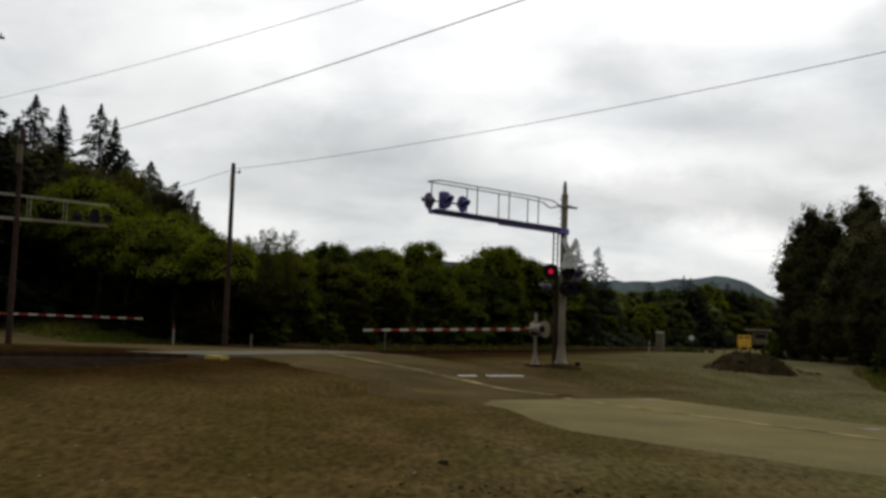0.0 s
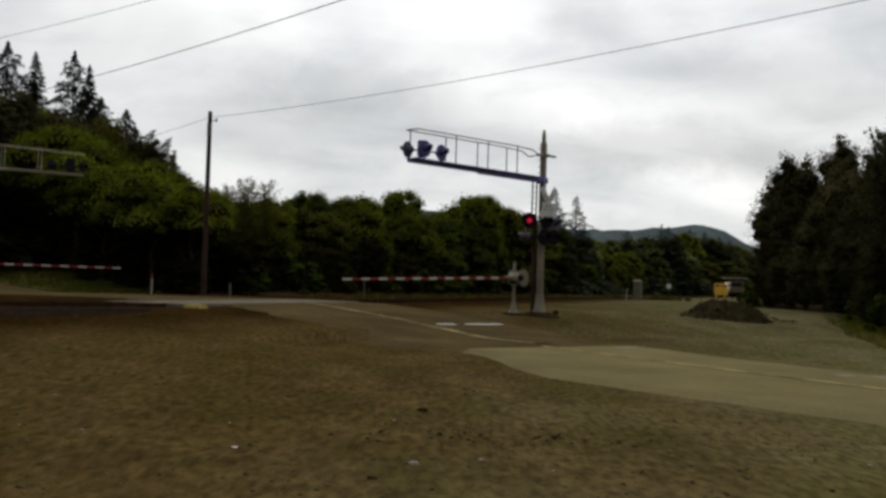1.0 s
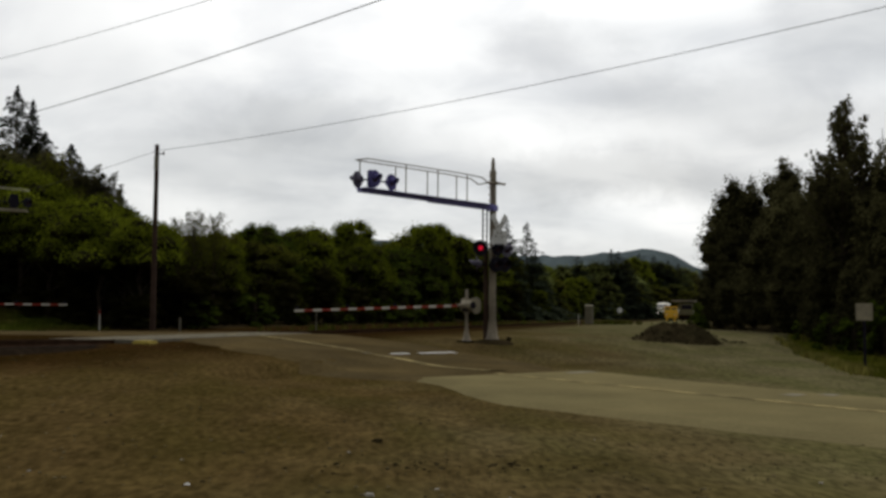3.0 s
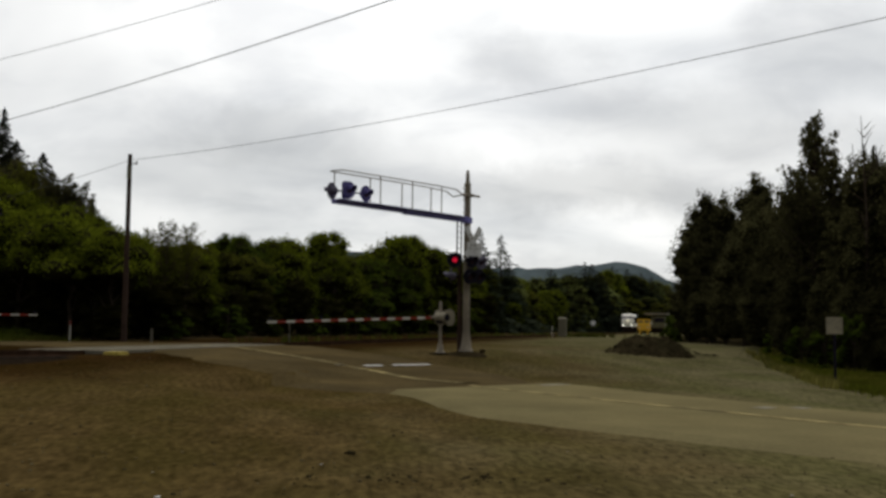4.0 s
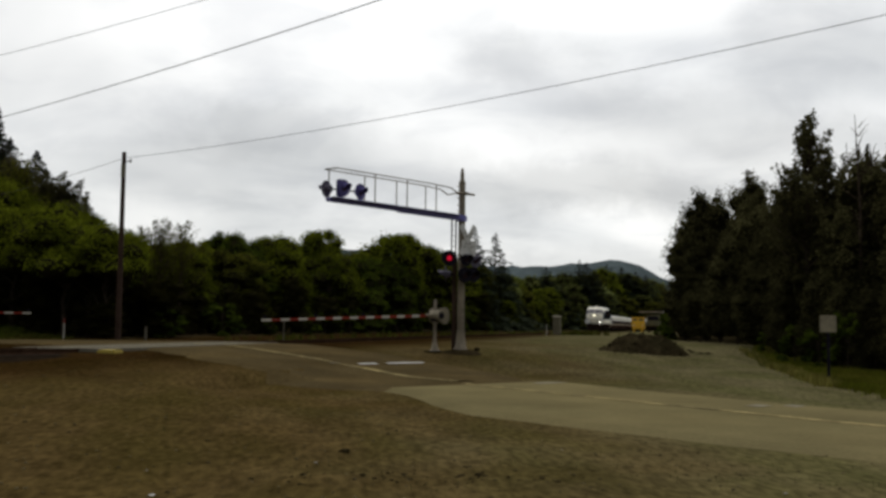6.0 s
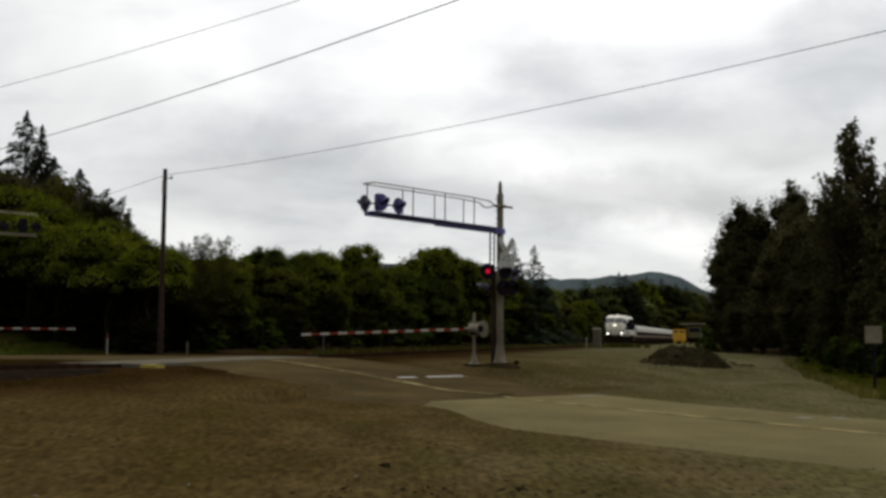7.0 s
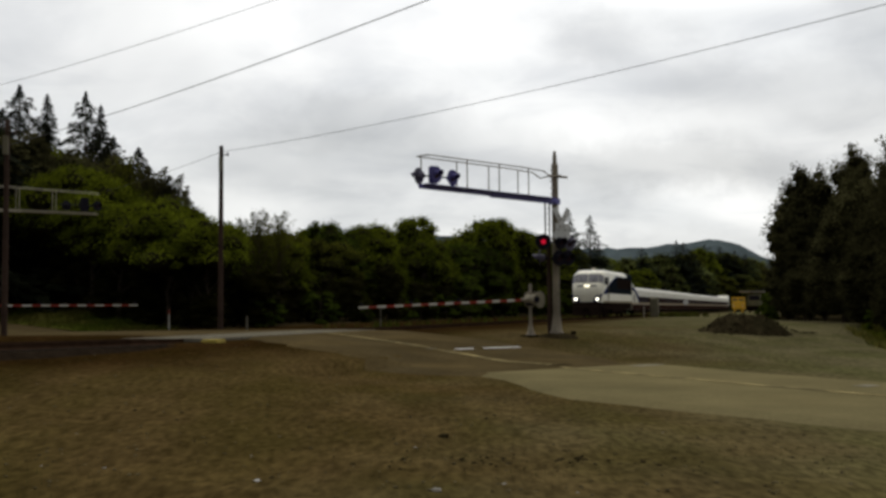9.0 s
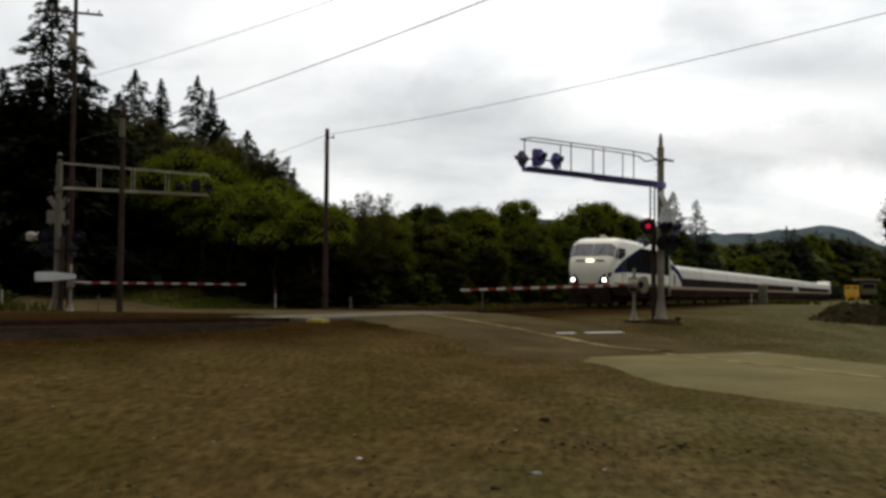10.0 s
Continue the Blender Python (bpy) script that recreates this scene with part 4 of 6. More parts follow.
def mound():
    """A tipped heap of earth with a flattish, lumpy top."""
    vs, fs, n, rings = [], [], 96, 22
    cx, cy, cz = at_az(16.45, 53.0)
    for j in range(rings + 1):
        k = j / rings
        for i in range(n):
            a = 2 * math.pi * i / n
            r = k * (3.0 + 0.5 * noise.noise((math.cos(a) * 1.5, math.sin(a) * 1.5, 2)) + 0.3 * noise.noise((math.cos(a) * 6, math.sin(a) * 6, 5)))
            x, y = r * math.cos(a), r * math.sin(a) * 0.85
            h = 0.84 * smooth01(0.0, 1.0, min(1.0, (1 - k) / 0.78)) ** 1.35 * (1 + 0.20 * noise.noise((x * 0.9, y * 0.9, 7))) + (0.14 * noise.noise((x * 2.6, y * 2.6, 3)) + 0.09 * noise.noise((x * 6, y * 6, 4)) + 0.05 * noise.noise((x * 13, y * 13, 6))) * min(1, (1 - k) * 4)
            vs.append((x, y, h - 0.06 * k - 0.7 * k ** 6))
    fs = [(j * n + i, j * n + (i + 1) % n, (j + 1) * n + (i + 1) % n, (j + 1) * n + i) for j in range(rings) for i in range(n)]
    ob = part("dirt_mound", Build().add(vs, fs), M_MOUND, None, at=pose(cx, cy, cz - 0.03))
    tagged(ob, "low mound of dark earth and rubble on the gravel", "mound")


mound()


# ---- train ----
def loft(stations, n_side=3):
    """A vehicle shell through stations of (x, half width, bottom, top, corner radius)."""
    vs, fs, ring = [], [], 0
    for x, w, z0, z1, r in stations:
        sec = [(-w, z0), (-w, z1 - r)]
        for i in range(1, 6):
            a = math.pi / 2 * i / 6
            sec.append((-w + r * 1.3 * (1 - math.cos(a)), z1 - r + r * math.sin(a)))
        sec.append((-w + 1.3 * r, z1))
        sec += [(-y, z) for y, z in reversed(sec)]
        ring = len(sec)
        vs += [(x, y, z) for y, z in sec]
    for k in range(len(stations) - 1):
        fs += [(k * ring + i, k * ring + (i + 1) % ring, (k + 1) * ring + (i + 1) % ring, (k + 1) * ring + i) for i in range(ring)]
    fs += [tuple(range(ring)), tuple(range((len(stations) - 1) * ring, len(stations) * ring))[::-1]]
    return Build().add(vs, fs)


def side_panel(poly, y, th=0.012):
    """A panel on a vehicle's side at y, from (x, z) pairs."""
    return Build().prism([(x, y, z) for x, z in poly], (0, math.copysign(th, y), 0))


def wheelset(parent, x, r=0.5):
    for s in (-0.76, 0.76):
        part("wheel", Build().tube((x, s - 0.07, r), (x, s + 0.07, r), r, r, 20), M_UNDER, parent, "dark steel wheel")
    part("axle", Build().tube((x, -0.76, r), (x, 0.76, r), 0.09, n=8), M_UNDER, parent)


def locomotive():
    t = thing("locomotive", "cream and dark streamlined diesel passenger locomotive with lit headlights", "locomotive")
    W = 1.56
    st = [(0.0, 1.22, 1.56, 2.30, 0.30), (-0.07, 1.33, 1.5, 2.62, 0.34), (-0.20, 1.42, 1.48, 2.98, 0.36), (-0.40, 1.48, 1.48, 3.28, 0.36), (-0.60, 1.52, 1.48, 3.44, 0.38), (-1.25, W, 1.48, 4.32, 0.42), (-1.55, W, 1.48, 4.55, 0.45),
          (-2.1, W, 1.48, 4.69, 0.45), (-2.8, W, 1.48, 4.75, 0.42), (-6.5, W, 1.48, 4.75, 0.42), (-17.4, W, 1.48, 4.75, 0.42), (-17.6, W - 0.05, 1.48, 4.7, 0.4)]
    part("body", loft(st), M_CREAM, t, "cream body shell with raked nose", smooth=True)
    # windscreen panes on the raked front
    for s in (-1, 1):
        q = [(-0.64, s * 0.04, 3.50), (-0.64, s * 1.04, 3.50), (-1.20, s * 1.04, 4.26), (-1.20, s * 0.04, 4.26)]
        part("windscreen", Build().prism(q, (0.045, 0, 0.034)), M_GLASS, t, "wide grey windscreen pane")
        q = [(-0.66, s * 1.06, 3.48), (-0.80, s * 1.47, 3.36), (-1.26, s * 1.47, 4.02), (-1.21, s * 1.06, 4.25)]
        part("corner_window", Build().prism(q, (0.09, s * 0.07, 0.06)), M_GLASS, t, "wraparound corner pane")
        q = [(-0.95, s * 1.54, 3.30), (-1.45, s * 1.565, 3.30), (-1.50, s * 1.565, 3.98), (-1.30, s * 1.56, 3.98)]
        part("quarter_window", Build().prism(q, (0, s * 0.014, 0)), M_BLACK, t, "dark quarter window")
        part("wiper", Build().tube((-0.56, s * 0.5, 3.52), (-0.92, s * 0.75, 4.02), 0.018, n=5), M_BLACK, t)
        part("grille", Build().box((-0.27, s * 0.68, 3.12), (0.05, 0.58, 0.10), Matrix.Rotation(radians(-35), 3, "Y")), M_BLACK, t, "dark nose grille")
        part("headlight", Build().tube((-0.40, s * 0.14, 3.08), (-0.20, s * 0.14, 3.13), 0.12, 0.11, 14), M_HEADDIM, t, "glowing nose headlight")
        arc = [(0.0, s * (1.34 - 0.66 * math.sin(k * math.pi / 20)), 1.56 + 0.72 * math.cos(k * math.pi / 20)) for k in range(11)]
        arc = [(x - 0.10 * (abs(y) > 1.2) - 0.04 * max(0, z - 1.9), y, z) for x, y, z in arc] + [(-0.10, s * 1.34, 1.56)]
        part("lamp_housing", Build().prism([(x - 0.04, y, z) for x, y, z in arc], (0.10, 0, 0)), M_NAVY, t, "dark curved lamp housing")
        dl = part("ditch_light", Build().tube((-0.3, s * 1.08, 1.82), (0.075, s * 1.08, 1.82), 0.2, 0.2, 16), M_BLACK, t, "ditch light in a dark housing")
        part("nose_flash", Build().prism([(-0.02, s * 1.0, 2.05), (-0.10, s * 1.30, 1.95), (-0.28, s * 1.45, 2.12), (-0.34, s * 1.47, 2.34), (-0.12, s * 1.28, 2.28)], (0.05, s * 0.05, 0)), M_NAVY, t, "navy flash round the nose")
        part("lamp", Build().tube((0.06, s * 1.08, 1.82), (0.10, s * 1.08, 1.82), 0.14, 0.12, 16), M_HEADLIGHT, dl, "lit white lamp")
        y = s * W
        # livery
        part("dark_panel", side_panel([(-2.9, 2.40), (-2.9, 2.96), (-4.6, 3.42), (-6.6, 3.86), (-8.6, 4.24), (-17.3, 4.24), (-17.3, 2.40)], y), M_DARKGREEN, t, "dark green flank")
        part("stripe", side_panel([(-0.75, 2.28), (-0.85, 2.52), (-2.4, 3.02), (-4.2, 3.50), (-7.8, 4.25), (-8.6, 4.25), (-6.6, 3.84), (-4.6, 3.40), (-3.0, 2.96), (-3.0, 2.38), (-2.0, 2.34)], y, 0.016), M_NAVY, t, "navy diagonal stripe")
        cw = part("cab_window", side_panel([(-1.72, 3.2), (-1.72, 4.02), (-3.5, 4.02), (-3.5, 3.52)], y, 0.02), M_BLACK, t, "dark cab side window")
        part("cab_door", side_panel([(-2.75, 1.72), (-2.75, 2.34), (-3.35, 2.34), (-3.35, 1.72)], y, 0.006), M_CREAM, t)
        part("handrail", Build().tube((-2.68, y * 1.03, 1.74), (-2.68, y * 1.03, 3.4), 0.02, n=6).tube((-3.42, y * 1.03, 1.74), (-3.42, y * 1.03, 3.4), 0.02, n=6), M_ALU, t)
        for k in range(5):
            x = -8.2 - k * 1.8
            part("side_grille", side_panel([(x, 2.95), (x, 4.0), (x - 1.6, 4.0), (x - 1.6, 2.95)], s * (W + 0.012), 0.012), M_UNDER, t, "black side grille")
        part("skirt", side_panel([(-0.6, 1.5), (-0.6, 0.8), (-5.6, 0.75), (-6.4, 0.55), (-11.4, 0.55), (-12.2, 0.75), (-17.4, 0.8), (-17.4, 1.5)], s * (W - 0.12), 0.03), M_UNDER, t, "grimy skirt")
        part("sill", side_panel([(-0.7, 1.66), (-17.4, 1.66), (-17.4, 1.48), (-0.7, 1.48)], y, 0.014), M_TAN, t, "tan sill stripe")
        part("mirror", Build().box((-1.6, s * 1.72, 3.4), (0.06, 0.18, 0.34)), M_BLACK, t)
    part("rear_roof", loft([(-14.0, W + 0.012, 4.18, 4.765, 0.42), (-14.6, W + 0.012, 4.1, 4.77, 0.42), (-17.62, W + 0.012, 4.1, 4.77, 0.42)]), M_DARKGREEN, t, "dark green rear roof", smooth=True)
    part("number_plate", Build().box((-0.10, 0, 2.40), (0.03, 0.5, 0.12), Matrix.Rotation(radians(-36), 3, "Y")), M_TAN, t, "pale plate with dark bars")
    part("pilot", Build().prism([(0.12, -1.35, 1.54), (0.3, -1.35, 1.0), (0.45, -1.35, 0.2), (-0.6, -1.35, 0.2), (-0.6, -1.35, 1.54)], (0, 2.7, 0)), M_UNDER, t, "dark pilot plate", bevel=0.03)
    part("coupler", Build().box((0.5, 0, 0.85), (0.6, 0.3, 0.3)), M_UNDER, t, bevel=0.05)
    part("fuel_tank", Build().box((-8.9, 0, 0.72), (4.2, 2.5, 0.75)), M_UNDER, t, bevel=0.1)
    for x in (-3.9, -13.7):
        b = part("bogie", Build().box((x, -1.1, 0.62), (3.9, 0.16, 0.55)).box((x, 1.1, 0.62), (3.9, 0.16, 0.55)).box((x, 0, 0.75), (1.0, 2.2, 0.3)), M_UNDER, t, "dark bogie frame", bevel=0.04)
        for k in (-1.37, 1.37):
            wheelset(b, x + k, 0.51)
    for x in (-15.3, -16.6):
        part("roof_fan", Build().tube((x, 0, 4.7), (x, 0, 4.88), 0.62, 0.58, 20), M_DARKGREEN, t, "round roof fan")
    part("horn", Build().tube((-3.0, 0.3, 4.85), (-2.6, 0.3, 4.9), 0.04, 0.09, 10).tube((-3.0, 0.1, 4.85), (-2.55, 0.1, 4.9), 0.04, 0.09, 10).box((-3.0, 0.2, 4.79), (0.1, 0.5, 0.1)), M_CREAM, t)
    return t


CAR = 13.14


def talgo_car(fin=""):
    """A low articulated passenger coach."""
    lab = {"": "low cream and brown articulated passenger coach", "front": "low cream coach with dark swoosh behind the locomotive", "rear": "low cream end coach with a raised tail fin"}[fin]
    t = thing("passenger_coach", lab, "train coach", group="train coaches")
    W, L = 1.47, CAR - 0.2
    top = 3.36
    if fin == "front":
        st = [(0, W, 0.75, 3.95, 0.4), (-0.5, W, 0.75, 3.9, 0.4), (-1.4, W, 0.75, 3.62, 0.42), (-2.4, W, 0.75, top, 0.45), (-L, W, 0.75, top, 0.45)]
    elif fin == "rear":
        st = [(0, W, 0.75, top, 0.45), (-L + 3.4, W, 0.75, top, 0.45), (-L + 2.0, W, 0.75, 3.5, 0.45), (-L + 0.8, W, 0.75, 3.95, 0.4), (-L, W, 0.75, 4.0, 0.4)]
    else:
        st = [(0, W, 0.75, top, 0.45), (-L / 2, W, 0.75, top, 0.45), (-L, W, 0.75, top, 0.45)]
    part("body", loft(st), M_COACH, t, "cream body and roof", smooth=True)
    a = -4.6 if fin == "front" else 0.0
    b = -L + 2.6 if fin == "rear" else -CAR + 0.01
    for s in (-1, 1):
        y = s * W
        part("window_band", side_panel([(a, 2.28), (b, 2.28), (b, 1.55), (a - (0.7 if fin == "front" else 0), 1.55)], y, 0.012), M_BROWN, t, "dark brown window band")
        for k in range(7):
            x0 = a - 1.1 - k * (a - b - 2.0) / 7
            part("window", side_panel([(x0, 2.18), (x0 - 1.05, 2.18), (x0 - 1.05, 1.65), (x0, 1.65)], s * (W + 0.012), 0.008), M_COACHGLASS, t, "dark coach window")
        part("stripe", side_panel([(0, 1.55), (-CAR + 0.01, 1.55), (-CAR + 0.01, 1.32), (0, 1.32)], y, 0.011), M_TAN, t, "tan stripe")
        part("lower_panel", side_panel([(0, 1.32), (-CAR + 0.01, 1.32), (-CAR + 0.01, 0.76), (0, 0.76)], y, 0.010), M_BROWN, t, "brown lower side")
        if fin == "front":
            part("swoosh", side_panel([(-0.1, 3.40), (-1.2, 3.28), (-2.6, 3.0), (-3.9, 2.6), (-4.7, 2.2), (-5.3, 1.56), (-4.5, 1.56), (-3.7, 2.1), (-2.6, 2.55), (-1.2, 2.88), (-0.1, 3.0)], y, 0.02), M_NAVY, t, "navy swoosh")
            part("door", side_panel([(-1.3, 2.5), (-1.75, 2.5), (-1.75, 1.62), (-1.3, 1.62)], y, 0.014), M_BROWN, t, "narrow dark opening")
        part("skirt", side_panel([(-1.2, 0.75), (-L + 1.2, 0.75), (-L + 1.3, 0.35), (-1.3, 0.35)], s * (W - 0.1), 0.03), M_UNDER, t, "dark skirt")
    part("gangway", Build().prism([(-L, -1.44, 0.78), (-L, 1.44, 0.78), (-L, 1.44, 2.9), (-L, 1.1, 3.2), (-L, -1.1, 3.2), (-L, -1.44, 2.9)], (-0.19, 0, 0)), M_BLACK, t, "dark gangway bellows")
    wheelset(t, -L - 0.16, 0.4)
    return t


TRAIN = []                                   # (thing, metres from the train's front to the thing's origin, its length)
loco = locomotive()
TRAIN.append((loco, 0.0, 17.6))
first = talgo_car("front")
TRAIN.append((first, 18.2, CAR))
coach = talgo_car()
TRAIN.append((coach, 18.2 + CAR, CAR))
for i in range(2, 11):
    TRAIN.append((copy_thing(coach, Matrix()), 18.2 + CAR * i, CAR))
TRAIN.append((talgo_car("rear"), 18.2 + CAR * 11, CAR))


def rail_machine():
    """Track maintenance machines that stand on a siding."""
    x, y, z = at_az(16.2, 186.0)
    t = thing("track_machine", "yellow track maintenance machine standing on the siding", "rail machine", pose(x, y, z + 0.05, 0, 0, -110) @ Matrix.Scale(0.88, 4))
    part("chassis", Build().box((-2.5, 0, 0.95), (5.4, 2.2, 0.35)), M_ORANGE, t, bevel=0.04)
    part("cab", Build().box((-0.7, 0, 2.1), (1.7, 2.5, 1.95)), M_ORANGE, t, "yellow cab", bevel=0.1)
    for s in (-0.62, 0.62):
        part("cab_window", Build().box((0.16, s, 2.62), (0.03, 0.9, 0.4)), M_MACHINE, t, "dark cab window", bevel=0.02)
        part("side_window", Build().box((-0.7, s / 0.62 * 1.26, 2.5), (1.0, 0.03, 0.75)), M_BLACK, t)
        part("lamp", Build().tube((0.1, s * 1.3, 1.5), (0.2, s * 1.3, 1.5), 0.12, n=12), M_SIGNWHITE, t)
        part("leg", Build().box((0.0, s * 1.2, 0.55), (0.3, 0.3, 0.7)), M_ORANGE, t)
    part("engine_box", Build().box((-3.4, 0, 1.75), (3.2, 2.0, 1.3)), M_ORANGE, t, bevel=0.06)
    for k in (-0.6, -4.2):
        wheelset(t, k, 0.36)
    x, y, z = at_az(16.95, 190.0)
    t = thing("ballast_machine", "grey-green boxy rail work machine behind the yellow one", "rail machine", pose(x, y, z + 0.1, 0, 0, -110))
    part("chassis", Build().box((-3.5, 0, 0.95), (7.5, 2.4, 0.4)), M_UNDER, t, bevel=0.04)
    part("cab", Build().box((-0.9, 0.2, 2.2), (2.0, 2.2, 2.0)), M_MACHINE, t, bevel=0.1)
    part("cab_window", Build().box((0.12, 0.2, 2.6), (0.03, 1.8, 0.8)), M_BLACK, t)
    part("canopy", Build().box((-2.8, -0.3, 3.72), (5.6, 4.2, 0.26)), M_CONCRETE, t, "grey canopy", bevel=0.03)
    part("engine_box", Build().box((-4.6, 0, 1.9), (3.6, 2.2, 1.6)), M_MACHINE, t, bevel=0.06)
    for k in (-0.9, -5.9):
        wheelset(t, k, 0.36)
    for s in (-1.3, 1.3):
        for k in (-2.4, -5.4):
            part("canopy_post", Build().tube((k, s, 1.1), (k, s, 3.7), 0.05, n=8), M_MACHINE, t)


rail_machine()


# ---- trees ----
RNG = np.random.default_rng(7)


def leaf_mesh(name, tri, mat, inner=()):
    """One mesh of many loose leaf triangles, from an array of their corners, round dark cores given as triangles too.
    """
    v = np.asarray(tri, float).reshape(-1, 3)
    outer = len(v) // 3
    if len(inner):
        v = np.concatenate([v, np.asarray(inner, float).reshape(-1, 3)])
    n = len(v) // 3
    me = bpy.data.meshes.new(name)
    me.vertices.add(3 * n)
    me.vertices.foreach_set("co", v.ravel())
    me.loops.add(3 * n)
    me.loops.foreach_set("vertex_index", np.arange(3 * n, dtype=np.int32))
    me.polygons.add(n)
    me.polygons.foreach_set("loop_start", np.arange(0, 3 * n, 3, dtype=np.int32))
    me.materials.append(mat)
    me.materials.append(M_CORE_SHADE)
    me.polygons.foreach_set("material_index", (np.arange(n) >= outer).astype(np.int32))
    me.update(calc_edges=True)
    return me


def unit(a):
    return a / (np.linalg.norm(a, axis=1)[:, None] + 1e-9)


def leaves(centres, normals, size, name, mat, seed=0, stretch=1.3, inner=()):
    """One mesh of many small leaf sprays that face outwards, each turned at random."""
    g = np.random.default_rng(seed)
    c, n = np.asarray(centres, float), np.asarray(normals, float)
    k = len(c)
    n = unit(n + g.normal(0, 0.38, (k, 3)))
    a = unit(np.cross(n, g.normal(0, 1, (k, 3))))
    b = np.cross(n, a)
    s = (size * g.uniform(0.55, 1.45, k))[:, None]
    return leaf_mesh(name, np.stack([c - a * s * stretch - b * s * 0.6, c + a * s * stretch - b * s * 0.6, c + b * s * 1.3 + n * s * 0.2], 1), mat, inner)


def broad_crown(seed, count, low=0.12, width=0.36, lobes=34):
    """Lobes of a round-headed tree 10 m high, and the places and facings of the leaves on them."""
    g = np.random.default_rng(seed)
    pts, nrm, balls = [], [], []
    per = count // lobes
    for i in range(lobes):
        h = low + (0.93 - low) * (i + g.uniform(0, 1)) / lobes
        rad = width * 10 * math.sin(math.pi * min(1, 0.16 + 0.84 * (1 - (h - low) / (1.02 - low)) ** 0.75) * 0.62) * g.uniform(0.45, 1.0)
        a = g.uniform(0, 2 * math.pi)
        c = np.array([rad * math.cos(a), rad * math.sin(a), h * 10])
        r = g.uniform(0.6 if h < 0.6 else 1.05, 1.75) * (1.08 - 0.25 * h) * min(1.0, (46 / lobes) ** 0.5)
        d = unit(g.normal(0, 1, (per, 3)))
        d[:, 2] = np.abs(d[:, 2] + 0.25) - 0.25
        out = c - np.array([0, 0, c[2] * 0.75])
        out /= np.linalg.norm(out) + 1e-9
        inward = d @ out
        d = unit(np.where((inward < -0.25)[:, None], d - 2 * inward[:, None] * out, d))
        lump = 1 + 0.13 * np.sin(d[:, :1] * 9 + i) * np.sin(d[:, 1:2] * 7 + 2 * i) + 0.10 * np.sin(d[:, 1:2] * 15 + 3 * i) * np.sin(d[:, 2:] * 13 - i)
        shell = (0.70 + 0.36 * g.uniform(0, 1, per)[:, None] ** 0.7 + 0.26 * g.uniform(0, 1, per)[:, None] ** 4) * lump
        pts.append(c + d * r * shell * np.array([1.15, 1.15, 0.82]))
        nrm.append(d + np.array([0, 0, 0.45]))
        balls.append((c, r * 0.74))
    p = np.concatenate(pts)
    k = 9.9 / p[:, 2].max()
    p[:, 2] *= k
    return p, np.concatenate(nrm), [(c * np.array([1, 1, k]), r) for c, r in balls]


ICO_V = unit(np.array([(a, b * 1.618, 0) for a in (-1, 1) for b in (-1, 1)] + [(0, a, b * 1.618) for a in (-1, 1) for b in (-1, 1)] + [(b * 1.618, 0, a) for a in (-1, 1) for b in (-1, 1)], float))
ICO_F = np.array([f for f in itertools.combinations(range(12), 3) if all(np.linalg.norm(ICO_V[i] - ICO_V[j]) < 1.1 for i, j in itertools.combinations(f, 2))])


def shade_cores(balls, seed):
    """Cores that block daylight inside a crown, their colour dark as its inner shade."""
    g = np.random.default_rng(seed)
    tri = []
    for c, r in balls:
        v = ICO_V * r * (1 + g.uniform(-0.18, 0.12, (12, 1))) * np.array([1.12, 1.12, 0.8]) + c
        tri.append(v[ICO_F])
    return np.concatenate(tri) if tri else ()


def trunk_build(seed, h, r, limbs):
    g = np.random.default_rng(seed)
    b = Build()
    pts = [Vector((0, 0, -0.3))]
    for i in range(1, 6):
        pts.append(Vector((g.normal(0, 0.12) * i * 0.5, g.normal(0, 0.12) * i * 0.5, h * i / 5)))
    for i in range(5):
        b.tube(pts[i], pts[i + 1], r * (1 - i * 0.17), r * (1 - (i + 1) * 0.17), 9, False)
    for i in range(limbs):
        k = g.uniform(0.25, 0.95)
        p = pts[0].lerp(pts[-1], k)
        a, up, l = g.uniform(0, 6.28), g.uniform(0.4, 1.1), g.uniform(0.08, 0.15) * h
        q = p + Vector((math.cos(a), math.sin(a), up)) * l
        q2 = q + Vector((math.cos(a + g.normal(0, 0.5)), math.sin(a + g.normal(0, 0.5)), up + 0.3)) * l * 0.7
        b.tube(p, q, r * 0.35, r * 0.2, 6, False).tube(q, q2, r * 0.2, r * 0.05, 6, False)
    return b


def broad_tree(name, label, category, seed, mat, count, low, width, size, lobes=34):
    t = thing(name, label, category, group="broadleaf trees")
    part("trunk", trunk_build(seed, 7.4, 0.2, 14), M_BARK, t, smooth=True)
    c, n, balls = broad_crown(seed, count, low, width, lobes)
    part("crown", leaves(c, n, size, "crown", mat, seed, inner=shade_cores(balls, seed)), mat, t)
    return t


